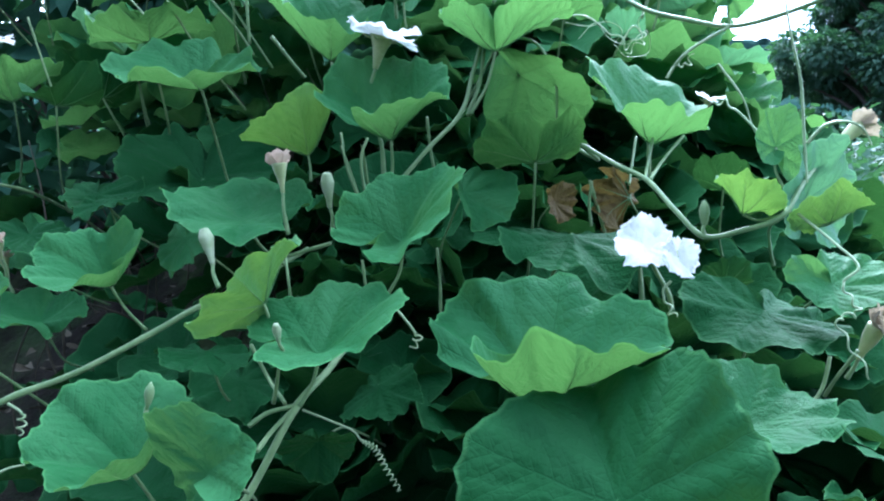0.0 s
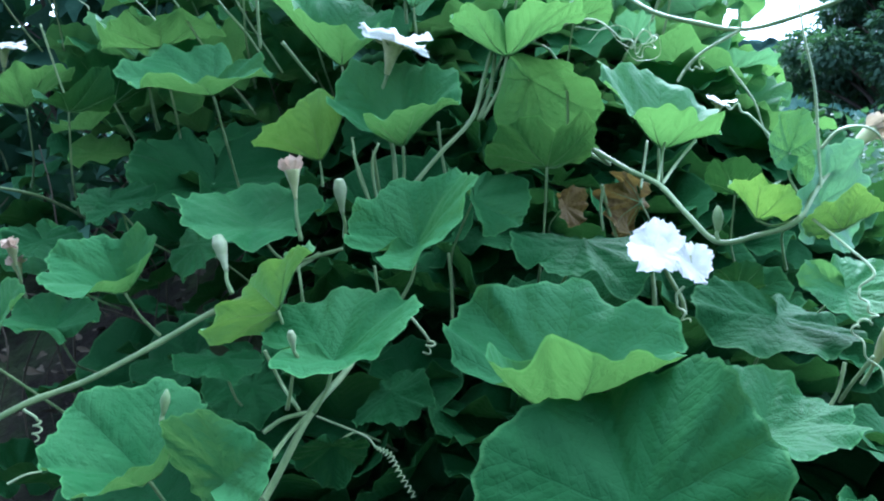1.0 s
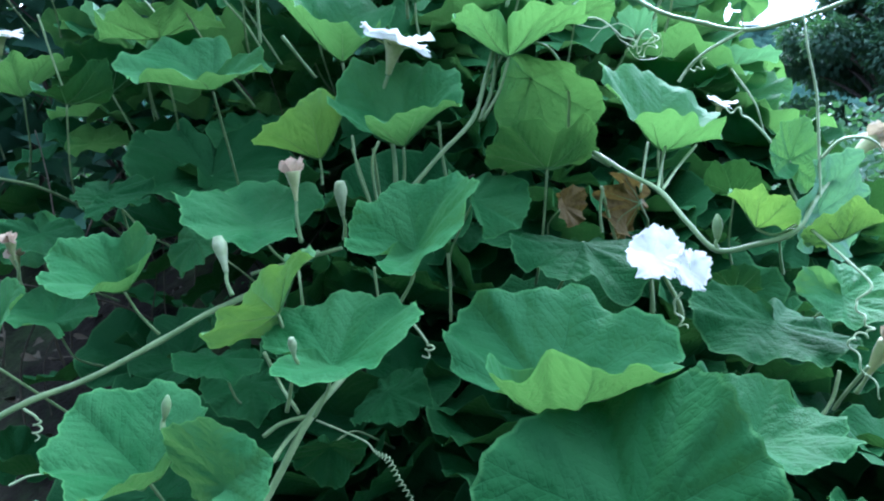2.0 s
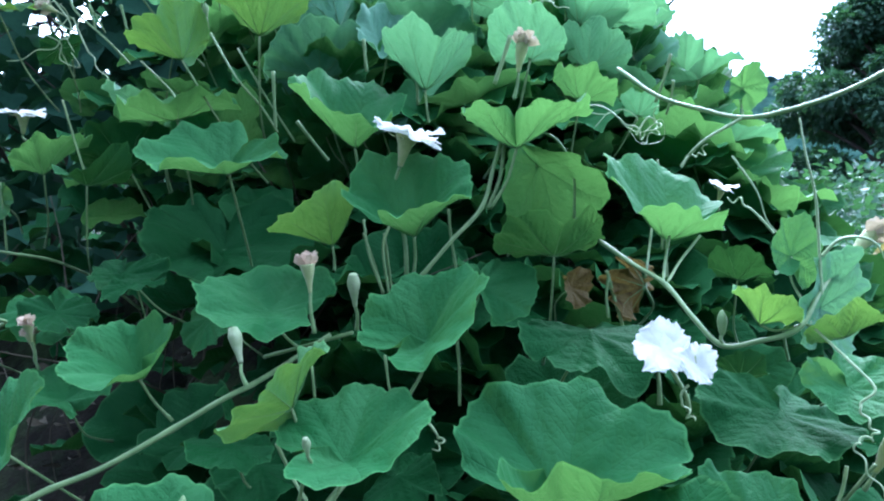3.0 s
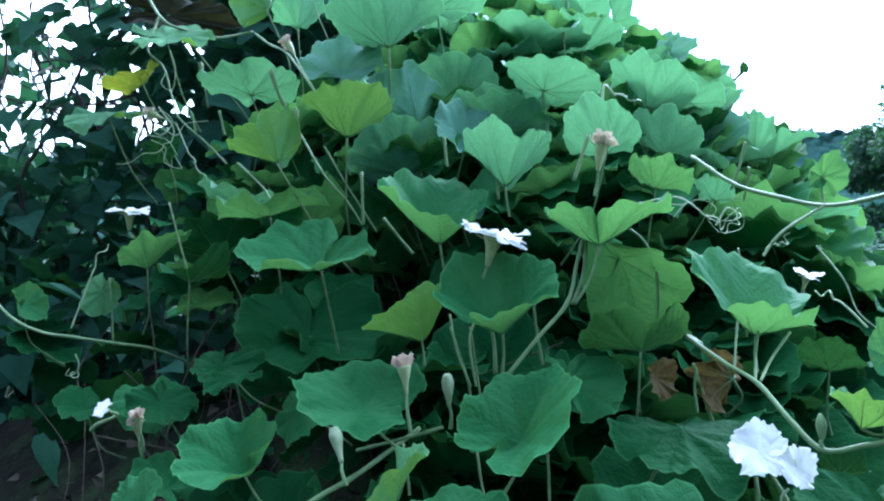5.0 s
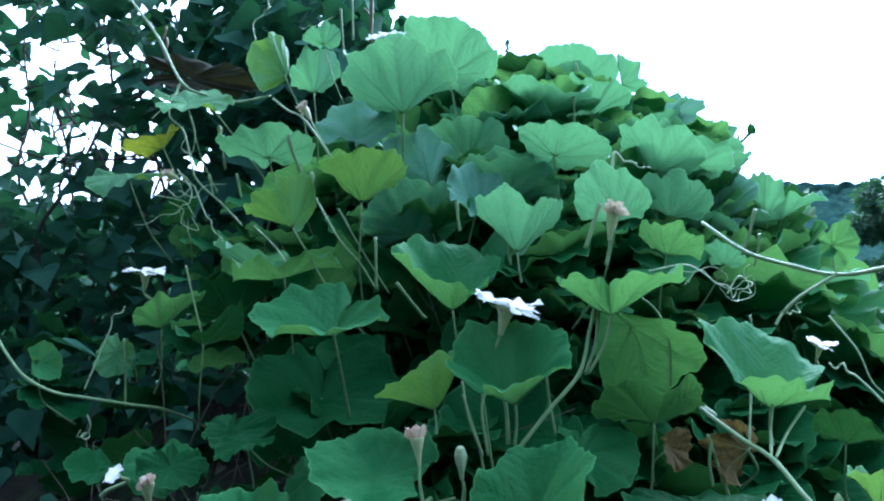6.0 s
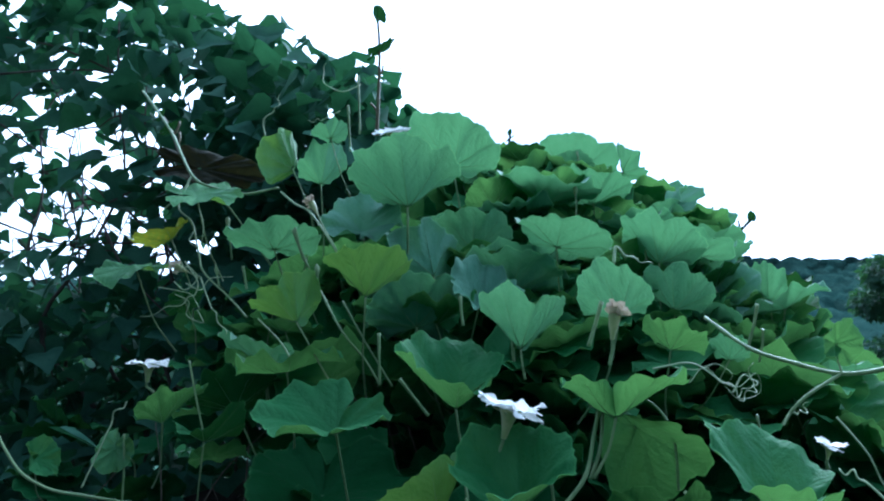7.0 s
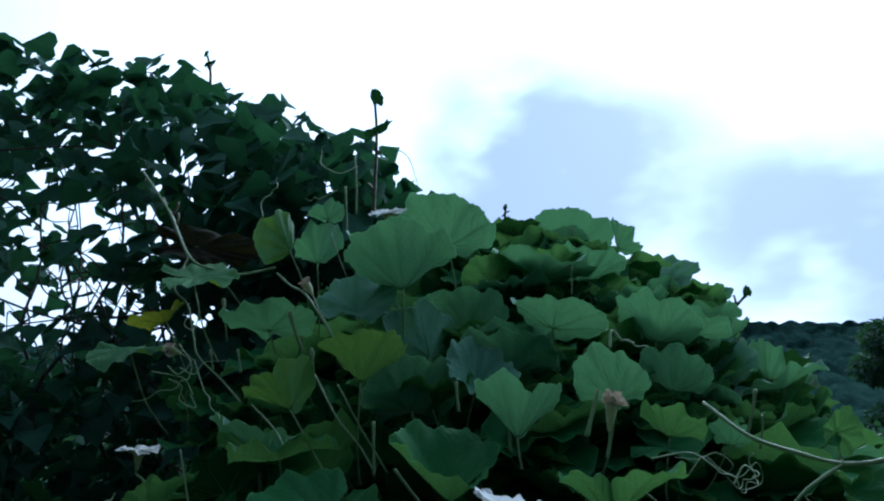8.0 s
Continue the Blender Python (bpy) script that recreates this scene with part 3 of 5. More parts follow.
leaf(-0.716, 1.209, 1.283, 12, 10, -152, 0.081, 0.89, cup=0.61, wave=0.040, tone=0, to=(-0.810, 1.357, 1.136), lip=(34, 0.00), lopsided=-0.24, bend=(0.04, -0.01, 0.01, 0.03, -0.01, 0.01, -0.01, 0.00))
leaf(0.087, 0.899, 1.331, -2, -5, -5, 0.096, 0.98, cup=0.46, wave=0.040, tone=0, to=(0.055, 0.893, 1.252), lip=(-148, 0.26), lopsided=0.16, bend=(0.02, -0.01, -0.03, -0.07, -0.01, -0.01, -0.03, 0.02))
leaf(0.137, 0.878, 1.195, 23, -2, -178, 0.080, 0.99, cup=0.31, wave=0.040, tone=7, to=(0.144, 1.015, 1.013), lip=(-42, 0.18), lopsided=-0.00, bend=(0.04, 0.02, -0.12, -0.00, -0.03, -0.02, -0.02, 0.02))
leaf(0.123, 0.989, 1.309, -137, 38, 87, 0.109, 1.02, cup=0.07, wave=0.030, tone=7, to=(0.101, 1.207, 1.154), lip=(11, 0.05), lopsided=0.10, bend=(-0.30, 0.13, -0.04, 0.03, 0.03, 0.01, -0.03, -0.03))
leaf(0.278, 0.873, 1.218, 6, -18, 95, 0.104, 0.89, cup=0.58, wave=0.040, tone=0, to=(0.279, 0.872, 1.170), lip=(-44, 0.22), lopsided=0.25, bend=(-0.03, 0.05, 0.02, 0.06, 0.02, 0.00, -0.00, -0.00))
leaf(0.372, 0.742, 1.214, 80, 27, 19, 0.051, 0.77, cup=-0.01, wave=0.015, tone=0, to=(0.384, 0.710, 1.152), lip=(174, 0.20), lopsided=0.08, bend=(0.07, 0.04, -0.03, 0.01))
leaf(0.322, 0.693, 1.150, 18, -13, 142, 0.047, 0.85, cup=0.59, wave=0.040, tone=1, to=(0.376, 0.699, 1.152), lip=(33, 0.13), lopsided=0.03, bend=(0.02, -0.11, 0.09, 0.04, -0.01, 0.01, 0.01, -0.00))
leaf(0.396, 0.674, 1.143, 29, -18, -128, 0.043, 1.27, cup=0.25, wave=0.040, tone=1, to=(0.364, 0.689, 1.153), lip=(-2, 0.10), lopsided=0.09, bend=(-0.06, 0.05, -0.05, 0.04, -0.04, 0.01, -0.02, -0.01))
leaf(0.400, 0.730, 1.160, 88, 15, 31, 0.069, 0.91, cup=0.31, wave=0.040, tone=3, to=(0.438, 0.872, 1.067))
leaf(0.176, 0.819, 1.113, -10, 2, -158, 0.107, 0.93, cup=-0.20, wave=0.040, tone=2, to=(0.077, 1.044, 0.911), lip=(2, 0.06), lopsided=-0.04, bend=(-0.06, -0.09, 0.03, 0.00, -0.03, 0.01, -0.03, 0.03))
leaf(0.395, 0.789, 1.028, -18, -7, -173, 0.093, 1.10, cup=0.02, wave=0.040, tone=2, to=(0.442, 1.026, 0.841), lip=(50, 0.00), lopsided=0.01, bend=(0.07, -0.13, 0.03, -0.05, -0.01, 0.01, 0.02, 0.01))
leaf(0.455, 0.764, 1.065, -30, 14, -158, 0.067, 0.97, cup=0.20, wave=0.040, tone=0, to=(0.455, 0.955, 0.975), lip=(10, 0.15), lopsided=-0.08, bend=(0.10, -0.11, -0.03, -0.02, 0.03, -0.01, -0.01, 0.03))
leaf(-0.538, 0.939, 0.968, 14, -7, 67, 0.069, 1.02, cup=0.28, wave=0.050, tone=0, to=(-0.552, 1.092, 0.847), lip=(30, 0.09), lopsided=-0.03, bend=(-0.12, 0.04, 0.06, 0.01))
leaf(-0.430, 0.645, 1.013, 34, -26, -5, 0.073, 0.91, cup=0.53, wave=0.040, tone=0, to=(-0.398, 0.833, 0.833), lip=(168, 0.05), lopsided=0.17, bend=(0.01, -0.02, -0.01, -0.04, 0.01, 0.03, -0.01, 0.02))
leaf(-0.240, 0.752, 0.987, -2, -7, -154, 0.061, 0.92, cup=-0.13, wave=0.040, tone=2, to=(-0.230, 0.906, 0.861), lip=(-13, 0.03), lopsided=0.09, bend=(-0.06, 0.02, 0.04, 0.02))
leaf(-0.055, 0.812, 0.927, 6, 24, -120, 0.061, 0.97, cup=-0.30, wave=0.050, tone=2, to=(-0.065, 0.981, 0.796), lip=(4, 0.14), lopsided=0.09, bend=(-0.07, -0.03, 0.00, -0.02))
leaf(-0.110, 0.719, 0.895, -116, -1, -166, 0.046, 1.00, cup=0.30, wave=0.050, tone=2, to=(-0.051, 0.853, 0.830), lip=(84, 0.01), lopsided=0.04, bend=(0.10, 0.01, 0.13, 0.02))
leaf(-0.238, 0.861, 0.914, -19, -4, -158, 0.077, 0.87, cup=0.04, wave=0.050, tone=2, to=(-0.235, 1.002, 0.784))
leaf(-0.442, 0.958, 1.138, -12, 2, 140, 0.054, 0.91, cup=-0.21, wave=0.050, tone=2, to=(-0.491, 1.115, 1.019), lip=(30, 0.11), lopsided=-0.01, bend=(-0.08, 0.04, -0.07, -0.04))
leaf(-0.351, 0.991, 1.080, -54, 6, 145, 0.058, 1.01, cup=-0.05, wave=0.050, tone=0, to=(-0.299, 1.105, 0.990))
leaf(-0.629, 1.051, 1.077, -33, 2, -150, 0.074, 0.94, cup=-0.14, wave=0.050, tone=0, to=(-0.664, 1.225, 0.934), lip=(-15, 0.05), lopsided=-0.02, bend=(-0.02, -0.00, -0.11, 0.02))
leaf(-0.275, 1.336, 1.716, -0, 10, 144, 0.144, 0.89, cup=0.58, wave=0.040, tone=3, to=(-0.347, 1.649, 1.389), lip=(-33, 0.18), lopsided=-0.08, bend=(0.09, -0.02, -0.05, 0.00, 0.02, 0.01, -0.02, -0.01))
leaf(-0.212, 1.600, 1.872, 13, 14, 160, 0.170, 0.84, cup=0.32, wave=0.030, tone=3, to=(-0.164, 1.896, 1.553), lip=(34, 0.06), lopsided=0.07, bend=(-0.01, -0.07, 0.06, 0.05, -0.01, -0.00, 0.03, -0.02))
leaf(0.120, 2.448, 2.045, 36, -22, 159, 0.188, 0.90, cup=0.38, wave=0.030, tone=3, to=(0.034, 2.733, 1.750), lip=(-57, 0.20), lopsided=0.06, bend=(-0.11, -0.18, 0.05, 0.01, 0.03, 0.03, 0.01, 0.04))
leaf(0.284, 2.280, 2.026, 19, -49, 157, 0.091, 0.95, cup=0.41, wave=0.040, tone=3, to=(0.219, 2.476, 1.840), lip=(-16, 0.24), lopsided=0.18, bend=(-0.08, -0.05, 0.11, -0.07, 0.02, -0.00, 0.04, 0.03))
leaf(0.380, 2.336, 1.899, -42, 17, -148, 0.168, 0.75, cup=0.30, wave=0.040, tone=3, to=(0.363, 2.583, 1.695), lip=(-16, 0.31), lopsided=-0.22, bend=(0.03, -0.04, -0.07, -0.04, 0.01, 0.03, 0.01, 0.01))
leaf(0.546, 2.308, 1.836, 48, -75, 149, 0.087, 0.74, cup=0.26, wave=0.040, tone=3, to=(0.573, 2.489, 1.646), lip=(7, 0.29), lopsided=-0.05, bend=(0.23, 0.12, 0.23, 0.05, 0.00, -0.00, 0.03, 0.02))
leaf(0.266, 1.565, 1.623, 18, -5, 155, 0.122, 0.88, cup=0.53, wave=0.040, tone=3, to=(0.330, 1.802, 1.391), lip=(19, 0.14), lopsided=0.02, bend=(0.01, -0.02, -0.06, 0.01, -0.01, -0.01, 0.02, -0.02))
leaf(0.032, 1.444, 1.644, 18, -17, -179, 0.100, 1.18, cup=0.32, wave=0.040, tone=3, to=(0.090, 1.643, 1.449), lip=(3, 0.04), lopsided=-0.11, bend=(-0.08, -0.03, 0.09, 0.01, -0.00, 0.01, -0.00, -0.00))
leaf(0.018, 1.832, 1.828, 2, -8, 175, 0.158, 0.97, cup=0.33, wave=0.040, tone=3, to=(0.114, 2.102, 1.560))
leaf(0.122, 1.124, 1.476, 31, 15, 167, 0.086, 0.80, cup=0.53, wave=0.040, tone=3, to=(0.059, 1.275, 1.288), lip=(43, 0.22), lopsided=0.08, bend=(0.15, 0.02, 0.03, 0.00, -0.02, -0.00, -0.02, 0.00))
leaf(-0.040, 1.076, 1.422, 12, -6, -162, 0.091, 0.90, cup=0.73, wave=0.040, tone=3, to=(-0.034, 1.081, 1.373), lip=(36, 0.27), lopsided=0.07, bend=(-0.11, -0.06, -0.01, 0.10, -0.04, -0.03, -0.00, 0.01))
leaf(-0.316, 1.155, 1.514, 11, -10, -152, 0.095, 0.92, cup=0.72, wave=0.040, tone=1, to=(-0.356, 1.343, 1.325), lip=(-53, 0.14), lopsided=0.07, bend=(-0.00, -0.03, 0.05, 0.03, -0.02, 0.00, 0.02, -0.05))
leaf(-0.423, 1.099, 1.466, 8, 27, 175, 0.082, 0.84, cup=0.70, wave=0.040, tone=1, to=(-0.337, 1.270, 1.273), lip=(-19, 0.15), lopsided=0.01, bend=(-0.12, -0.04, -0.00, 0.03, 0.01, -0.02, 0.01, 0.02))
leaf(-0.138, 1.013, 1.331, -0, -21, 94, 0.103, 1.00, cup=0.73, wave=0.040, tone=0, to=(-0.125, 1.040, 1.250), lip=(-35, 0.29), lopsided=0.17, bend=(0.08, -0.03, 0.01, -0.05, -0.01, -0.01, -0.02, -0.01))
leaf(-0.565, 1.443, 1.835, 65, -9, -102, 0.095, 0.97, cup=0.35, wave=0.040, tone=1, to=(-0.622, 1.698, 1.597), lip=(-82, 0.42), lopsided=-0.03, bend=(-0.05, 0.09, 0.02, -0.02))
leaf(-0.492, 1.494, 1.922, 8, 12, -174, 0.053, 0.97, cup=0.31, wave=0.050, tone=3, to=(-0.459, 1.595, 1.781), lip=(-5, 0.17), lopsided=0.01, bend=(-0.06, -0.15, 0.01, -0.03))
leaf(-0.533, 1.558, 1.827, 11, 14, 179, 0.084, 0.85, cup=0.59, wave=0.050, tone=3, to=(-0.585, 1.762, 1.627), lip=(-41, 0.27), lopsided=-0.24, bend=(-0.07, -0.11, -0.04, -0.04))
leaf(-0.933, 1.720, 1.922, -40, 75, -128, 0.209, 0.28, cup=0.10, wave=0.060, tone=4, to=(-0.827, 2.155, 1.633))
leaf(-0.743, 1.343, 1.753, 6, 26, -61, 0.100, 1.00, cup=0.06, wave=0.040, tone=1, to=(-0.760, 1.532, 1.587))
leaf(-0.784, 1.323, 1.653, -37, -1, 108, 0.073, 0.86, cup=0.29, wave=0.050, tone=5, to=(-0.842, 1.553, 1.495), lip=(22, 0.15), lopsided=-0.21, bend=(0.10, -0.13, -0.03, 0.03))
leaf(-0.865, 1.325, 1.601, -15, -10, 148, 0.085, 1.01, cup=-0.16, wave=0.050, tone=1, to=(-0.875, 1.544, 1.418), lip=(65, 0.00), lopsided=0.02, bend=(-0.10, 0.08, 0.01, 0.00))
leaf(-0.782, 1.390, 1.530, -50, -9, 64, 0.050, 1.00, cup=0.07, wave=0.050, tone=2, to=(-0.802, 1.499, 1.414))
leaf(-0.575, 1.376, 1.638, 17, 4, 177, 0.102, 1.10, cup=0.30, wave=0.050, tone=3, to=(-0.540, 1.516, 1.517), lip=(-9, 0.00), lopsided=0.08, bend=(-0.07, -0.07, 0.03, -0.04))
leaf(0.215, 1.195, 1.422, 11, -19, -177, 0.076, 0.82, cup=0.39, wave=0.050, tone=0, to=(0.237, 1.371, 1.275), lip=(71, 0.14), lopsided=-0.01, bend=(0.00, 0.04, -0.04, 0.01))
leaf(0.339, 1.300, 1.406, 24, -12, 158, 0.053, 0.79, cup=0.44, wave=0.050, tone=3, to=(0.285, 1.423, 1.288), lip=(-20, 0.14), lopsided=0.13, bend=(0.00, -0.00, 0.04, -0.03))
leaf(0.446, 1.707, 1.539, 44, 1, -27, 0.117, 0.77, cup=0.46, wave=0.050, tone=3, to=(0.536, 1.936, 1.351), lip=(164, 0.15))
leaf(0.583, 1.827, 1.552, 1, -20, 180, 0.090, 0.75, cup=0.53, wave=0.050, tone=3, to=(0.700, 1.995, 1.365), lip=(48, 0.24), lopsided=0.25, bend=(-0.03, 0.15, -0.04, -0.01))
leaf(-0.233, 1.422, 1.579, 68, 9, -124, 0.119, 1.14, cup=0.52, wave=0.050, tone=3, to=(-0.277, 1.604, 1.406))
leaf(-0.165, 1.626, 1.669, 18, -2, -172, 0.124, 0.89, cup=0.39, wave=0.050, tone=3, to=(-0.222, 1.825, 1.460), lip=(3, 0.12))
leaf(-0.388, 1.398, 1.676, 40, 1, 3, 0.110, 0.85, cup=0.39, wave=0.050, tone=3, to=(-0.352, 1.614, 1.500))
leaf(-0.252, 1.321, 1.468, 35, 3, -159, 0.117, 0.95, cup=0.39, wave=0.050, tone=3, to=(-0.219, 1.499, 1.276), lip=(15, 0.12))
leaf(-0.127, 1.337, 1.510, 45, 7, 18, 0.110, 0.73, cup=0.46, wave=0.050, tone=3, to=(-0.179, 1.553, 1.336), lip=(-164, 0.15))
leaf(0.436, 1.072, 1.430, 101, 29, 17, 0.045, 0.80, cup=0.11, wave=0.040, tone=0, to=(0.438, 1.066, 1.386), lip=(-152, 0.27), lopsided=0.07, bend=(-0.01, 0.05, -0.03, -0.08))
leaf(-0.762, 1.135, 1.245, -74, -16, 160, 0.049, 0.93, cup=-0.03, wave=0.040, tone=1, to=(-0.797, 1.268, 1.173), lip=(48, 0.11), lopsided=0.06, bend=(0.07, 0.16, -0.03, -0.00))
leaf(-0.952, 1.189, 1.214, -16, 46, -26, 0.055, 0.82, cup=0.06, wave=0.040, tone=0, to=(-0.989, 1.359, 1.065), lip=(-109, 0.32), lopsided=-0.01, bend=(-0.02, -0.10, -0.02, -0.03))
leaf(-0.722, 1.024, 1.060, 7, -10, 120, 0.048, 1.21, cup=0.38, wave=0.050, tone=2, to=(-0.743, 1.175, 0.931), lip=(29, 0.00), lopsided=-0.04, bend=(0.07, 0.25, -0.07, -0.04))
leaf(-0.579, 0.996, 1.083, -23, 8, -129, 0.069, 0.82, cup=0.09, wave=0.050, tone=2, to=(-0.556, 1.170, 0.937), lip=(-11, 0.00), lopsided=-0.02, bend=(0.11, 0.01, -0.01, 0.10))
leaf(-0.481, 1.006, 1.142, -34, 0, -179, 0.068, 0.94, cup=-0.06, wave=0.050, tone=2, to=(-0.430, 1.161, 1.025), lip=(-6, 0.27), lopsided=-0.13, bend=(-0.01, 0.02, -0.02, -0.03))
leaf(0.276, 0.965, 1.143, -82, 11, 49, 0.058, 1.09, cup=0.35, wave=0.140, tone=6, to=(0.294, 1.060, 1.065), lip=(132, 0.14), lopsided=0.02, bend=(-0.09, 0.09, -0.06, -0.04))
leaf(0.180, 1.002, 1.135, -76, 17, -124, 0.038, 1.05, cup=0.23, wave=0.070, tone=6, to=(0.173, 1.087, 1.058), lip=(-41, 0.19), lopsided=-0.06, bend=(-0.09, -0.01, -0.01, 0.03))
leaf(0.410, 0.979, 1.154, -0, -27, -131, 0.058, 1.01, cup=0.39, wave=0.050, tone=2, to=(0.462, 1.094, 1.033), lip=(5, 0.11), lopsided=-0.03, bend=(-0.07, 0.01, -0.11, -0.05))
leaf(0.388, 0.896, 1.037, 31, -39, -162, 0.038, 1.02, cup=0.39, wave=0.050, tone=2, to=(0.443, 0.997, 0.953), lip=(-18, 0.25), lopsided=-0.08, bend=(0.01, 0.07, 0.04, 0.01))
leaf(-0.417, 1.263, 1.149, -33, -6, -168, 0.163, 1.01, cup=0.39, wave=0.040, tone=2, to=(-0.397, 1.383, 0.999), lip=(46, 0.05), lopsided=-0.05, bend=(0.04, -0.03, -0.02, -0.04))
leaf(0.270, 1.431, 1.508, 22, -8, 156, 0.087, 1.01, cup=0.55, wave=0.040, tone=3, to=(0.300, 1.560, 1.380), lip=(-6, 0.29), lopsided=0.12, bend=(-0.01, -0.02, -0.02, 0.07))
# leaf added in place of an unidentified blue-grey edge, low at the left
leaf(-0.449, 0.729, 0.784, 12, 0, 150, 0.070, 1.00, cup=0.10, wave=0.030, tone=3, to=(-0.429, 0.849, 0.664))

# ---- the gourd vine: stems, tendrils, flowers, buds ----
vine_stem([(-0.500, 0.585, 0.915), (-0.460, 0.620, 0.937), (-0.412, 0.664, 0.962), (-0.360, 0.698, 0.978), (-0.300, 0.744, 1.007), (-0.257, 0.768, 1.031), (-0.218, 0.812, 1.046), (-0.154, 0.899, 1.080)], 0.0032)
vine_stem([(-0.155, 0.549, 0.891), (-0.134, 0.575, 0.929), (-0.108, 0.613, 0.978), (-0.086, 0.667, 0.997), (-0.069, 0.750, 1.015)], 0.0034)
vine_stem([(-0.108, 0.613, 0.978), (-0.132, 0.602, 0.975), (-0.147, 0.590, 0.967)], 0.0020)
vine_stem([(-0.108, 0.613, 0.978), (-0.125, 0.590, 0.964), (-0.131, 0.559, 0.958)], 0.0020)
vine_stem([(0.190, 1.000, 1.220), (0.226, 0.936, 1.196), (0.192, 0.866, 1.215), (0.220, 0.803, 1.194), (0.244, 0.761, 1.179), (0.262, 0.717, 1.151), (0.285, 0.694, 1.127), (0.319, 0.686, 1.134), (0.353, 0.678, 1.149), (0.384, 0.704, 1.180), (0.425, 0.749, 1.207)], 0.0026)
vine_stem([(-0.050, 0.830, 1.146), (0.003, 0.860, 1.209), (0.044, 0.888, 1.254), (0.059, 0.916, 1.305), (0.072, 0.943, 1.350)], 0.0026)
vine_stem([(0.052, 0.898, 1.251), (0.067, 0.914, 1.290), (0.074, 0.941, 1.336)], 0.0023)
vine_stem([(0.281, 1.224, 1.479), (0.328, 1.142, 1.425), (0.382, 1.099, 1.401), (0.437, 1.066, 1.386), (0.489, 1.032, 1.395), (0.557, 0.999, 1.422), (0.630, 0.975, 1.467)], 0.0032)
vine_stem([(0.437, 1.066, 1.386), (0.381, 1.051, 1.354), (0.357, 1.049, 1.331), (0.347, 1.059, 1.311)], 0.0023)
vine_stem([(0.174, 0.960, 1.229), (0.172, 0.957, 1.287), (0.163, 0.955, 1.319), (0.140, 0.941, 1.346), (0.109, 0.987, 1.361)], 0.0018)
vine_stem([(-1.013, 1.551, 2.085), (-0.885, 1.472, 1.946), (-0.781, 1.390, 1.812), (-0.728, 1.398, 1.783), (-0.683, 1.454, 1.781), (-0.622, 1.511, 1.808)], 0.0029)
vine_stem([(-0.781, 1.390, 1.812), (-0.783, 1.343, 1.731), (-0.743, 1.330, 1.689), (-0.711, 1.307, 1.615), (-0.686, 1.282, 1.576), (-0.627, 1.271, 1.526), (-0.588, 1.278, 1.484)], 0.0020)
vine_stem([(-0.562, 1.369, 1.762), (-0.515, 1.326, 1.726), (-0.465, 1.284, 1.695), (-0.401, 1.245, 1.615), (-0.374, 1.250, 1.567)], 0.0023)
vine_stem([(-1.013, 1.133, 1.297), (-0.967, 1.121, 1.242), (-0.925, 1.118, 1.199), (-0.874, 1.126, 1.172), (-0.812, 1.124, 1.164), (-0.743, 1.143, 1.151), (-0.703, 1.220, 1.126), (-0.701, 1.384, 1.059), (-0.682, 1.491, 0.987)], 0.0026)
vine_stem([(-0.742, 1.128, 1.270), (-0.740, 1.131, 1.209), (-0.746, 1.143, 1.147)], 0.0018)
vine_stem([(-0.236, 0.873, 1.055), (-0.174, 0.858, 1.076), (-0.117, 0.861, 1.093)], 0.0023)
vine_stem([(0.217, 0.938, 1.168), (0.232, 0.942, 1.123), (0.251, 0.947, 1.070)], 0.0023)
vine_stem([(-0.118, 0.960, 1.230), (-0.107, 0.936, 1.185), (-0.085, 0.920, 1.134)], 0.0018)
vine_stem([(-0.078, 0.921, 1.134), (-0.088, 0.937, 1.193), (-0.081, 0.951, 1.223)], 0.0018)
vine_stem([(-0.116, 0.945, 1.213), (-0.093, 0.952, 1.141), (-0.085, 0.955, 1.093)], 0.0018)
vine_stem([(-0.088, 0.949, 1.213), (-0.077, 0.954, 1.133), (-0.069, 0.957, 1.085)], 0.0018)
vine_stem([(0.001, 0.905, 1.250), (0.005, 0.901, 1.214), (0.013, 0.897, 1.170)], 0.0018)
vine_stem([(0.015, 0.867, 1.087), (0.019, 0.863, 1.044), (0.020, 0.858, 1.001)], 0.0018)
vine_stem([(-0.171, 0.687, 1.014), (-0.153, 0.683, 0.979), (-0.126, 0.641, 0.968)], 0.0018)
vine_stem([(-0.068, 0.781, 1.086), (-0.062, 0.775, 1.048), (-0.052, 0.770, 1.010)], 0.0016)
vine_stem([(-0.160, 0.799, 1.089), (-0.152, 0.776, 1.067), (-0.148, 0.772, 1.035)], 0.0016)
vine_stem([(-0.428, 1.245, 1.534), (-0.372, 1.205, 1.455), (-0.330, 1.213, 1.404), (-0.304, 1.218, 1.362)], 0.0018)
vine_stem([(-0.398, 1.300, 1.518), (-0.354, 1.309, 1.440), (-0.298, 1.320, 1.350)], 0.0018)
vine_stem([(-0.527, 1.185, 1.476), (-0.485, 1.192, 1.434), (-0.458, 1.177, 1.403)], 0.0016)
vine_stem([(-0.603, 1.078, 1.400), (-0.588, 1.083, 1.333), (-0.574, 1.088, 1.275)], 0.0016)
vine_stem([(0.321, 1.095, 1.322), (0.334, 1.100, 1.242), (0.338, 1.104, 1.181)], 0.0018)
vine_stem([(0.281, 0.960, 1.226), (0.272, 0.936, 1.197), (0.260, 0.901, 1.165)], 0.0016)
vine_stem([(0.276, 0.859, 1.226), (0.262, 0.825, 1.199), (0.245, 0.771, 1.179)], 0.0016)
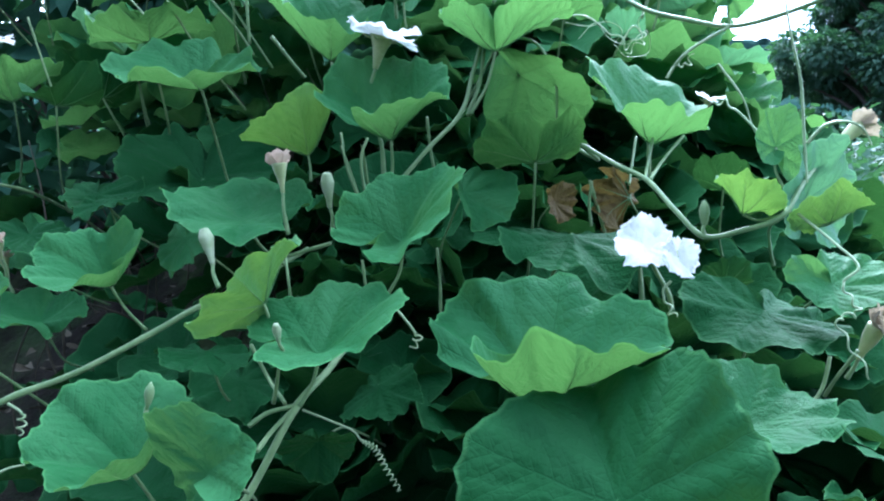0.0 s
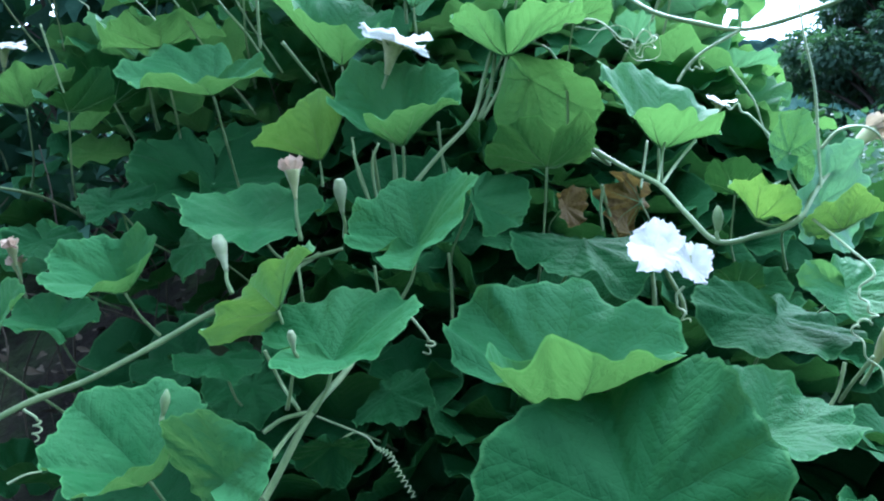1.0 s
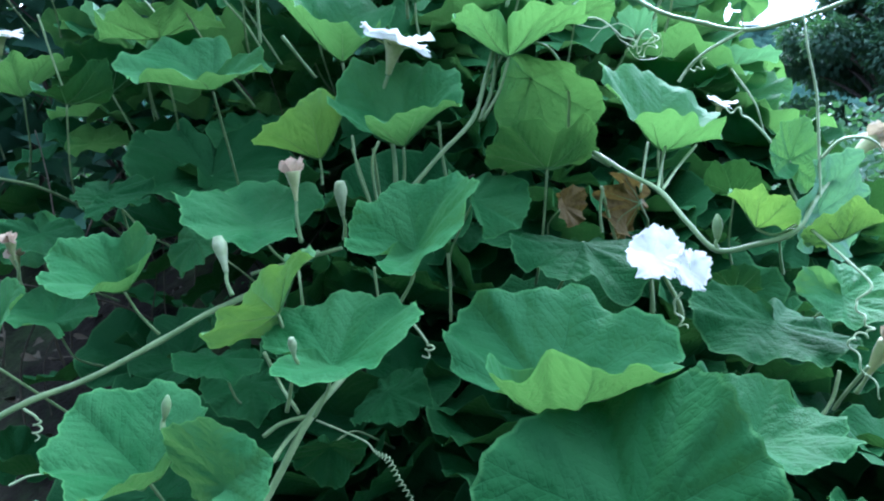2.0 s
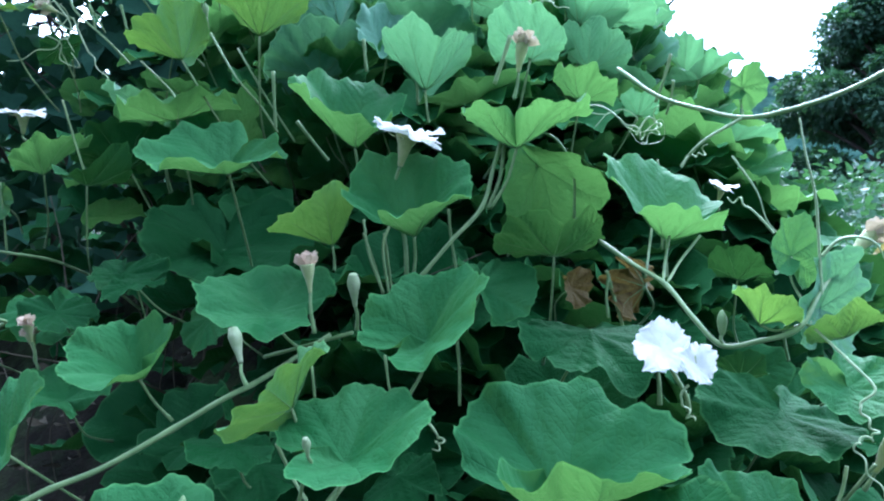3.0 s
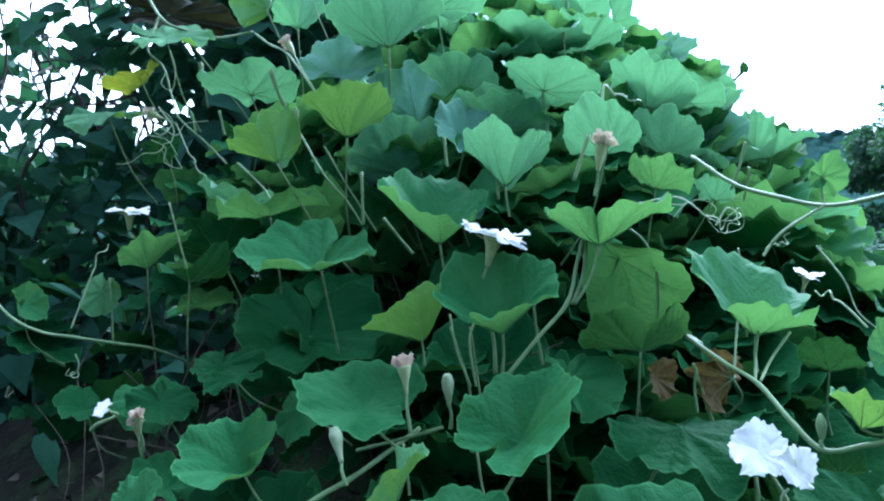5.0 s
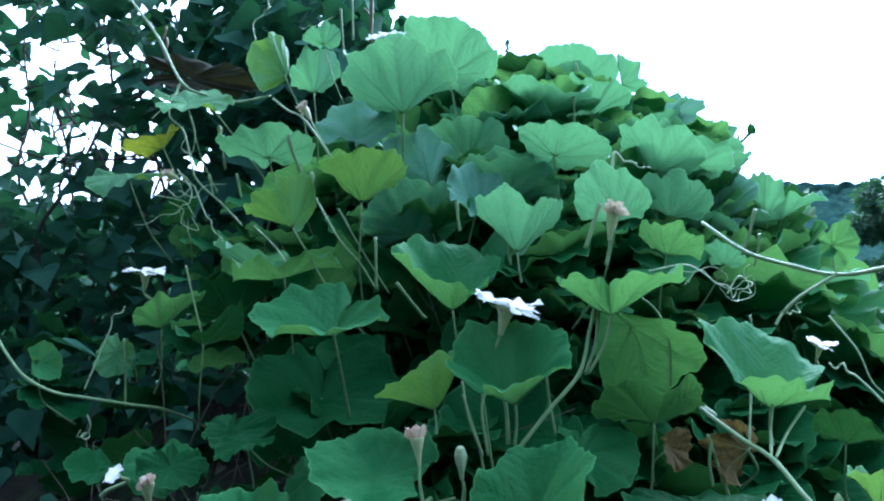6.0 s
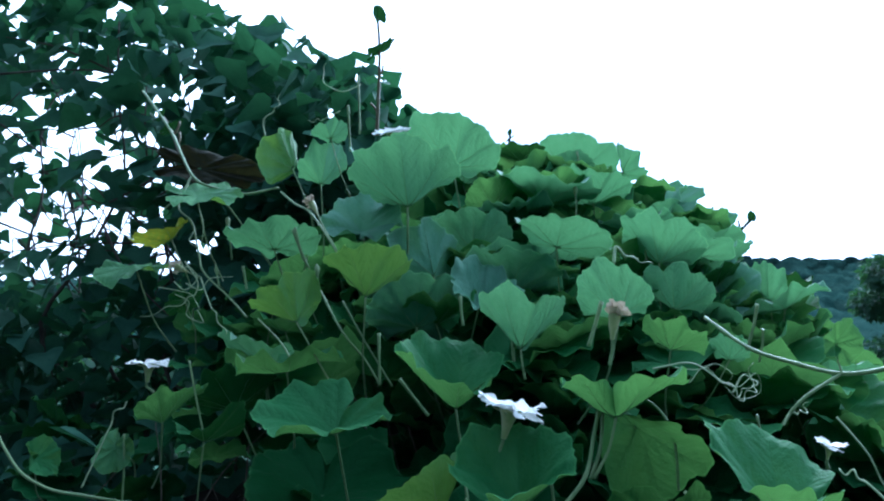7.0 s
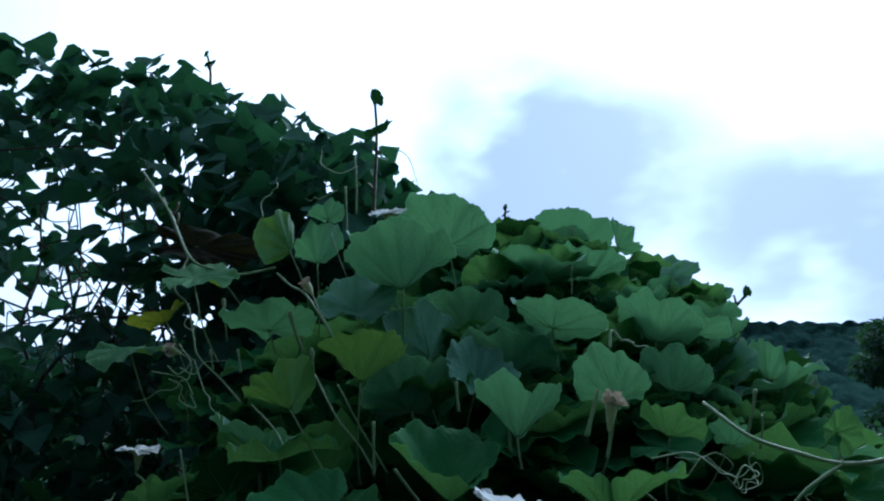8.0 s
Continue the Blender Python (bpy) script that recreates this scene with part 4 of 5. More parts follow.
vine_stem([(0.303, 0.830, 1.227), (0.274, 0.805, 1.200), (0.250, 0.771, 1.179)], 0.0016)
vine_stem([(0.212, 0.900, 1.169), (0.209, 0.896, 1.140), (0.212, 0.892, 1.112)], 0.0018)
vine_stem([(0.408, 0.674, 0.969), (0.408, 0.657, 0.993), (0.418, 0.642, 1.026)], 0.0018)
vine_stem([(0.394, 0.672, 0.958), (0.407, 0.676, 0.980), (0.413, 0.680, 1.008)], 0.0018)
bare_stalk([(-0.149, 1.180, 1.515), (-0.147, 1.181, 1.488), (-0.144, 1.183, 1.463)], .0035)
bare_stalk([(-0.271, 1.067, 1.446), (-0.270, 1.069, 1.400), (-0.269, 1.071, 1.361)], .003)
bare_stalk([(0.083, 1.008, 1.491), (0.073, 1.008, 1.458), (0.062, 1.008, 1.424)], .0035)
bare_stalk([(-0.237, 1.074, 1.372), (-0.212, 1.079, 1.340), (-0.190, 1.083, 1.313)], .003)
bare_stalk([(-0.500, 1.281, 1.661), (-0.489, 1.284, 1.630), (-0.476, 1.287, 1.596)], .003)
bare_stalk([(-0.057, 1.092, 1.484), (-0.055, 1.093, 1.447), (-0.052, 1.096, 1.401)], .003)
bare_stalk([(-0.599, 1.272, 1.587), (-0.594, 1.274, 1.562), (-0.590, 1.275, 1.540)], .003)
bare_stalk([(0.126, 2.147, 2.062), (0.132, 2.150, 2.009), (0.126, 2.152, 1.956)], .003)
bare_stalk([(0.173, 1.959, 1.887), (0.176, 1.961, 1.855), (0.176, 1.962, 1.823)], .003)
bare_stalk([(0.238, 1.572, 1.689), (0.238, 1.574, 1.663), (0.239, 1.575, 1.631)], .003)
bare_stalk([(0.125, 1.211, 1.574), (0.132, 1.230, 1.608), (0.150, 1.233, 1.588)], .003)
bare_stalk([(-0.299, 1.405, 1.691), (-0.303, 1.406, 1.661), (-0.306, 1.407, 1.637)], .003)
tendril([(-0.103, 0.612, 0.974), (-0.076, 0.602, 0.968), (-0.054, 0.592, 0.963), (-0.046, 0.591, 0.954), (-0.034, 0.590, 0.947), (-0.024, 0.588, 0.929), (-0.011, 0.585, 0.909)], .0008, coil=.0045, turns=8)
tendril([(-0.021, 0.696, 1.048), (-0.006, 0.684, 1.033), (0.000, 0.682, 1.022), (-0.006, 0.681, 1.014)], .0012, coil=.007, turns=2)
tendril([(0.265, 0.726, 1.075), (0.257, 0.725, 1.064), (0.263, 0.722, 1.046), (0.270, 0.721, 1.037)], .0013, coil=.006, turns=2)
tendril([(0.387, 0.704, 1.180), (0.384, 0.710, 1.225), (0.375, 0.708, 1.280), (0.360, 0.703, 1.322), (0.354, 0.708, 1.357)], .0014, coil=.0, turns=0)
tendril([(0.387, 0.709, 1.219), (0.399, 0.702, 1.236), (0.415, 0.693, 1.240), (0.431, 0.692, 1.233), (0.440, 0.690, 1.217)], .0014, coil=.0, turns=0)
tendril([(0.359, 0.659, 1.154), (0.374, 0.616, 1.131), (0.382, 0.593, 1.115), (0.369, 0.591, 1.100), (0.377, 0.578, 1.079), (0.355, 0.567, 1.072), (0.377, 0.551, 1.030)], .0011, coil=.004, turns=4)
tendril([(0.405, 0.863, 1.229), (0.389, 0.875, 1.250), (0.372, 0.888, 1.267), (0.358, 0.897, 1.268)], .0014, coil=.006, turns=2)
tendril([(0.344, 1.048, 1.311), (0.355, 1.049, 1.328), (0.372, 1.051, 1.328), (0.381, 1.051, 1.345)], .0014, coil=.007, turns=2)
tendril([(0.164, 1.073, 1.391), (0.220, 1.059, 1.400), (0.258, 1.045, 1.374), (0.292, 1.050, 1.357), (0.309, 1.050, 1.400)], .0012, coil=.01, turns=3)
tendril([(-0.740, 1.304, 1.603), (-0.702, 1.291, 1.554), (-0.720, 1.280, 1.519), (-0.810, 1.271, 1.484)], .0012, coil=.006, turns=3)
tendril([(-0.775, 1.067, 1.188), (-0.746, 1.067, 1.255), (-0.722, 1.068, 1.313), (-0.703, 1.069, 1.328)], .0012, coil=.006, turns=2)
tendril([(-0.801, 1.116, 1.135), (-0.796, 1.118, 1.115), (-0.806, 1.118, 1.095), (-0.816, 1.116, 1.105)], .0012, coil=.012, turns=2)
tendril([(-0.547, 1.760, 2.087), (-0.592, 1.755, 2.064), (-0.637, 1.750, 2.057)], .0012, coil=.006, turns=2)
tendril([(-0.406, 0.654, 0.961), (-0.392, 0.653, 0.950), (-0.395, 0.650, 0.930)], .0012, coil=.006, turns=3)
tendril([(-0.357, 0.550, 0.936), (-0.343, 0.552, 0.943), (-0.329, 0.553, 0.946)], .0011, coil=.0, turns=0)
tendril([(0.169, 1.216, 1.584), (0.149, 1.213, 1.589), (0.194, 1.219, 1.574)], .0012, coil=.005, turns=2)
tendril([(0.401, 1.004, 1.327), (0.432, 0.990, 1.280), (0.455, 0.995, 1.233), (0.494, 1.001, 1.202)], .0012, coil=.0, turns=0)
tendril([(-0.819, 1.340, 1.719), (-0.783, 1.342, 1.755), (-0.759, 1.344, 1.791)], .0012, coil=.006, turns=2)
tendril([(-0.692, 1.282, 1.565), (-0.660, 1.268, 1.506), (-0.618, 1.256, 1.449)], .0013, coil=.005, turns=2)
flower((0.234, 0.728, 1.113), (-.15, -.8, .55), .0315, (0.241, 0.746, 1.046))
flower((0.267, 0.717, 1.101), (.4, -.75, .3), .0245, (0.273, 0.745, 1.040))
flower((-0.050, 0.854, 1.341), (.24, -.08, 1), .042, (-0.048, 0.843, 1.168), 1.35, 0.98)
flower((-0.779, 1.259, 1.391), (.1, -.1, 1), .04, (-0.761, 1.264, 1.326))
flower((0.410, 1.058, 1.280), (.2, -.2, 1), .022, (0.409, 1.069, 1.247))
flower((-0.337, 1.471, 1.922), (0, -.3, .9), .045, (-0.338, 1.484, 1.868))
flower((-0.594, 0.871, 1.104), (-.2, -.5, .4), .015, (-0.626, 0.889, 1.067))
bud((-0.147, 0.737, 1.183), (-0.140, 0.733, 1.121), .033, 2)
bud((-0.099, 0.746, 1.170), (-0.097, 0.755, 1.121), .040, 1)
bud((-0.222, 0.720, 1.112), (-0.207, 0.704, 1.069), .042, 1)
bud((-0.611, 0.984, 1.040), (-0.599, 0.978, 1.000), .03, 2)
bud((0.285, 0.697, 1.152), (0.286, 0.694, 1.127), .026, 0)
bud((-0.114, 0.573, 1.058), (-0.113, 0.580, 1.036), .022, 1)
bud((-0.214, 0.545, 1.015), (-0.217, 0.542, 0.994), .02, 0)
bud((0.093, 0.945, 1.454), (0.086, 0.952, 1.397), .040, 3)
bud((-0.758, 1.323, 1.590), (-0.706, 1.310, 1.569), .035, 3)
bud((-0.465, 1.303, 1.711), (-0.409, 1.274, 1.621), .035, 3)
bud((-0.697, 1.406, 1.704), (-0.685, 1.411, 1.620), .03, 1)
bud((0.093, 1.749, 1.843), (0.093, 1.753, 1.771), .03, 0)
bud((-0.435, 1.242, 1.575), (-0.432, 1.244, 1.540), .025, 0)
bud((-0.661, 1.285, 1.582), (-0.654, 1.287, 1.548), .02, 0)
bud((0.428, 0.644, 1.036), (0.419, 0.658, 0.993), .04, 3)
# dried bud standing in for a folded yellowish-green leaf with a brown tip
bud((0.457, 0.763, 1.228), (0.422, 0.748, 1.202), .04, 3)
bud((-0.547, 0.878, 1.081), (-0.549, 0.890, 1.038), .028, 2)
shoot([(-0.415, 1.629, 2.288), (-0.413, 1.651, 2.199), (-0.422, 1.684, 2.066), (-0.428, 1.701, 1.992)])
shoot([(-1.083, 1.969, 2.663), (-1.075, 1.983, 2.613), (-1.076, 1.994, 2.566)])
shoot([(0.674, 2.241, 1.851), (0.637, 2.268, 1.809), (0.577, 2.299, 1.778)])
shoot([(-0.931, 1.515, 1.997), (-0.894, 1.502, 1.943), (-0.859, 1.478, 1.886)])
shoot([(-0.093, 2.348, 2.197), (-0.097, 2.353, 2.159), (-0.100, 2.360, 2.110)])
tendril([(-0.425, 1.510, 2.058), (-0.473, 1.506, 2.041), (-0.517, 1.496, 2.071), (-0.506, 1.491, 2.109)], .0013, coil=.006, turns=2)
tendril([(-0.619, 1.406, 1.904), (-0.621, 1.400, 1.940), (-0.593, 1.400, 1.965), (-0.584, 1.396, 1.996)], .0013, coil=.005, turns=2)
tendril([(-0.366, 1.666, 2.167), (-0.329, 1.677, 2.140), (-0.305, 1.698, 2.066)], .0013, coil=.0, turns=0)
tendril([(0.275, 1.048, 1.357), (0.292, 1.048, 1.383), (0.309, 1.051, 1.366), (0.283, 1.049, 1.345)], .0012, coil=.008, turns=3)
tendril([(-0.716, 1.219, 1.551), (-0.698, 1.232, 1.536), (-0.680, 1.243, 1.561), (-0.690, 1.221, 1.580), (-0.719, 1.228, 1.569), (-0.739, 1.234, 1.592)], 0.0009, coil=.0, turns=0)
tendril([(-0.693, 1.222, 1.548), (-0.668, 1.236, 1.536), (-0.654, 1.246, 1.559), (-0.602, 1.232, 1.561)], 0.0009, coil=.0, turns=0)
tendril([(-0.717, 1.230, 1.527), (-0.695, 1.243, 1.513), (-0.703, 1.254, 1.487), (-0.661, 1.239, 1.472), (-0.678, 1.246, 1.498)], 0.0009, coil=.0, turns=0)
tendril([(-0.680, 1.237, 1.697), (-0.676, 1.249, 1.663), (-0.688, 1.259, 1.627), (-0.698, 1.237, 1.634), (-0.692, 1.247, 1.661)], 0.0009, coil=.0, turns=0)
tendril([(-0.745, 1.216, 1.540), (-0.706, 1.231, 1.533), (-0.689, 1.243, 1.526), (-0.663, 1.228, 1.496)], 0.0008, coil=.0, turns=0)
tendril([(0.220, 1.081, 1.370), (0.246, 1.093, 1.394), (0.272, 1.107, 1.374), (0.295, 1.090, 1.364), (0.326, 1.103, 1.385), (0.334, 1.116, 1.355), (0.295, 1.091, 1.346), (0.278, 1.098, 1.364)], 0.0006, coil=.0, turns=0)
tendril([(0.199, 1.077, 1.393), (0.236, 1.092, 1.390), (0.267, 1.105, 1.399), (0.286, 1.088, 1.383), (0.276, 1.098, 1.364)], 0.0006, coil=.0, turns=0)
bare_stalk([(-0.450, 1.489, 2.000), (-0.449, 1.502, 1.947), (-0.449, 1.515, 1.894)], .003)
bare_stalk([(-0.436, 1.521, 2.085), (-0.435, 1.538, 2.017), (-0.437, 1.555, 1.949)], .003)
bare_stalk([(0.363, 1.198, 1.500), (0.357, 1.207, 1.463), (0.346, 1.216, 1.421)], .003)
bare_stalk([(0.373, 1.210, 1.458), (0.373, 1.216, 1.435), (0.368, 1.224, 1.402)], .0025)
bare_stalk([(-0.488, 1.257, 1.661), (-0.478, 1.269, 1.618), (-0.463, 1.281, 1.580)], .003)
bare_stalk([(-0.057, 1.085, 1.484), (-0.054, 1.091, 1.447), (-0.053, 1.097, 1.411)], .003)
bare_stalk([(-0.292, 1.381, 1.678), (-0.296, 1.385, 1.649), (-0.297, 1.389, 1.625)], .003)

# ---- ground, hill and distance ----
def vine_top(x, y):
    """The height of the vine's leafy face above a place on the ground."""
    crest = float(np.interp(x, (-1.5, -0.4, 0.1, 0.47, 0.74, 1.0, 1.4), (1.55, 2.18, 2.2, 2.0, 1.72, 1.37, 0.9)))
    front = float(np.interp(x, (-1.5, -0.9, -0.3, 0.2, 0.6, 1.0), (0.4, 0.55, 0.82, 0.95, 0.85, 0.6)))
    f = min(1.0, max(0.0, (y - 0.55) / 1.75))
    return front + (crest - front) * (1.18 * f - 0.18 * f * f)


def bank(x, y):
    """The soil bank over which the vine grows."""
    z = max(0.0, vine_top(x, min(y, 2.3)) - 0.5 - 0.3 * min(1.0, max(0.0, (-0.05 - x) / 0.3)))
    z *= min(1.0, max(0.0, (1.35 - x) / 0.6)) * min(1.0, max(0.0, (y - 0.1) / 0.55)) * min(1.0, max(0.0, (4.6 - y) / 2.0))
    return z * min(1.0, max(0.25, (x + 3.2) / 1.4))


def ground_sheet():
    n = 170
    u = np.linspace(-1, 1, n)
    s = np.sign(u) * (np.abs(u) * 6 + (np.abs(u) ** 6) * 900)
    verts = []
    for gx in s:
        for gy in s:
            near = math.hypot(gx, gy) < 8
            lump = 0.03 * math.sin(gx * 5.7) * math.cos(gy * 4.3) + 0.018 * math.sin(gx * 14.1 + gy * 11.3) if near else 0.0
            verts.append((gx, gy, lump + (bank(gx, gy) if near else 0.0)))
    faces = [(i * n + j, (i + 1) * n + j, (i + 1) * n + j + 1, i * n + j + 1) for i in range(n - 1) for j in range(n - 1)]
    mesh = bpy.data.meshes.new("ground")
    mesh.from_pydata(verts, [], faces)
    return tagged(new("ground", smooth(mesh, SOIL)), "dark bare soil bank under the vine, shade put into its colour", "ground", "", "structure")


ground_sheet()


def hill():
    """A wooded ridge far behind, with a ragged line of tree tops."""
    rng = np.random.default_rng(11)
    nx, nz = 760, 46
    xs = np.linspace(-260, 330, nx)
    top = 18.0 + 2.0 * np.sin(xs * 0.013 + 1.2) - 0.055 * (xs - 60) * (xs > 60) * 0.6
    verts, faces = [], []
    for i in range(nx):
        for k in range(nz):
            f = k / (nz - 1)
            z = (top[i] + 0.8) * f - 1
            d = noise.voronoi(Vector((xs[i] * 0.42, z * 0.46 + 0.3 * math.sin(xs[i] * 0.05), 3.0)))[0][0]
            dome = math.sqrt(max(0.0, 1 - min(1.0, d) ** 2))
            verts.append((xs[i], 150 - 55 * (1 - f) ** 1.3 - 3.4 * dome + rng.uniform(0, 0.9), z + 1.9 * dome + rng.uniform(0, 0.6)))
    for i in range(nx - 1):
        for k in range(nz - 1):
            a = i * nz + k
            faces.append((a, a + nz, a + nz + 1, a + 1))
    mesh = bpy.data.meshes.new("backdrop_hill")
    mesh.from_pydata(verts, [], faces)
    return tagged(new("backdrop_hill", smooth(mesh, WOODS)), "distant wooded ridge under a cloudy sky", "hill", "", "structure")


hill()


def small_leaves(name, places, ways, sizes, material, seed, shape=0.8):
    """Many little pointed leaves in one mesh, each creased along its middle."""
    rng = np.random.default_rng(seed)
    outline = np.array([(0, 0.05), (0.22, -0.05), (0.42, 0.08), (0.45, 0.29), (0.31, 0.53), (0.16, 0.80), (0, 1.12), (-0.16, 0.80), (-0.31, 0.53), (-0.45, 0.29), (-0.42, 0.08), (-0.22, -0.05), (0, 0.42)])
    verts, faces = [], []
    for p, w, s in zip(places, ways, sizes):
        q = Vector(w).normalized().to_track_quat("Y", "Z").to_matrix()
        q = q @ Matrix.Rotation(rng.uniform(-0.9, 0.9), 3, "Y")
        b = len(verts)
        for k, (u, v) in enumerate(outline):
            z = 0.10 * abs(u) / 0.4 - 0.22 * v * v + rng.uniform(-0.03, 0.03)
            d = q @ Vector((u * s * shape / 0.8, v * s, z * s))
            verts.append((p[0] + d.x, p[1] + d.y, p[2] + d.z))
        faces += [(b + 12, b + k, b + (k + 1) % 12) for k in range(12)]
    mesh = bpy.data.meshes.new(name)
    mesh.from_pydata(verts, [], faces)
    return smooth(mesh, material)


def far_tree():
    """A broad tree on the slope: trunk, limbs and a crown of clumped leaves."""
    rng = np.random.default_rng(5)
    base = np.array((FAR_TREE[0], FAR_TREE[1], 0.0))
    ob = thing("tree", tuple(base), "dark broad-leaved tree standing before the hill", "tree")
    high = FAR_TREE[2]
    link_part("trunk", tube("trunk", curve_through([(0, 0, -0.2), (0.2, 0.1, high * 0.3), (0.1, 0, high * 0.75)], 14), [0.35, 0.24, 0.08], BARK, 10), ob)
    places, ways, sizes = [], [], []
    for k in range(62):
        a, up = rng.uniform(0, 6.28), rng.uniform(0.12, 0.97)
        wide = FAR_TREE[3] * math.sqrt(max(0.03, 1 - ((up - 0.45) / 0.56) ** 2)) * rng.uniform(0.45, 1.0)
        tip = np.array((wide * math.cos(a), wide * math.sin(a), high * up))
        root = np.array((0.1, 0, high * max(0.1, up - 0.25)))
        link_part("limb", tube("limb", curve_through([root, (root + tip) / 2 + (0, 0, 0.2), tip], 8), [0.07, 0.02], BARK, 5), ob)
        for _ in range(950):
            d = rng.normal(0, 1, 3)
            d *= FAR_TREE[3] * 0.26 * rng.uniform(0.4, 1.0) / np.linalg.norm(d)
            places.append(tip + d * (1, 1, 0.75))
            ways.append(d + rng.normal(0, 0.5, 3) * 0.4 + (0, 0, -0.2))
            sizes.append(rng.uniform(0.06, 0.115) * FAR_TREE[3] / 2.0)
    link_part("crown", small_leaves("crown", places, ways, sizes, FAR_LEAF, 3), ob)
    return ob


FAR_TREE = (12.4, 21.0, 6.3, 3.0)
far_tree()


def bush(x, y, high, wide, seed, label, material, leafy=900, size=0.07):
    """A low bush: several bent stems and a loose leafy crown."""
    rng = np.random.default_rng(seed)
    ob = thing("bush", (x, y, 0), label, "bush")
    places, ways, sizes = [], [], []
    for k in range(26):
        a = rng.uniform(0, 6.28)
        tip = np.array((wide * rng.uniform(0.2, 1) * math.cos(a), wide * rng.uniform(0.2, 1) * math.sin(a), high * rng.uniform(0.45, 1.0)))
        link_part("branch", tube("branch", curve_through([(0.1 * math.cos(a), 0.1 * math.sin(a), -0.05), tip * (0.4, 0.4, 0.6), tip], 9), [0.02, 0.006], BARK, 5), ob)
        for _ in range(leafy // 26):
            f = rng.uniform(0.35, 1.05)
            d = np.clip(rng.normal(0, 0.13 * wide, 3), -0.2 * wide, 0.15 * wide)
            places.append(tip * f + d)
            ways.append(d + rng.normal(0, 0.1, 3))
            sizes.append(size * rng.uniform(0.6, 1.3))
    link_part("crown", small_leaves("crown", places, ways, sizes, material, seed), ob)
    return ob


DRY_LEAF = plain_skin("dry_bush_leaf", (0.14, 0.13, 0.05), (0.24, 0.19, 0.09), 9, 0.7, (0.3, 0.25, 0.05), 0.25)
bush(-3.6, 5.4, 1.7, 1.4, 31, "dark green bush behind the creeper", FAR_LEAF, 4200, 0.07)
bush(-6.5, 6.4, 2.1, 2.0, 32, "broad dark bush behind the creeper", FAR_LEAF, 5200, 0.09)
bush(-1.4, 6.2, 1.6, 1.5, 33, "low dark bush behind the creeper", FAR_LEAF, 4200, 0.07)
bush(2.1, 3.6, 0.95, 0.9, 21, "loose green bush beyond the vine", FAR_LEAF, 2600, 0.045)
bush(1.5, 2.9, 1.0, 0.6, 22, "half-dry yellowish bush beside the vine", DRY_LEAF, 1800, 0.04)
bush(3.4, 5.2, 1.1, 1.3, 23, "leafy green bush on the slope", FAR_LEAF, 4200, 0.06)
bush(5.5, 8.0, 1.25, 2.2, 24, "tall green bush before the hill", FAR_LEAF, 6500, 0.08)
bush(2.6, 7.0, 1.3, 1.6, 25, "dense green bush before the hill", FAR_LEAF, 6000, 0.08)
bush(9.0, 11.0, 1.4, 2.6, 26, "broad green bush before the hill", FAR_LEAF, 6500, 0.09)


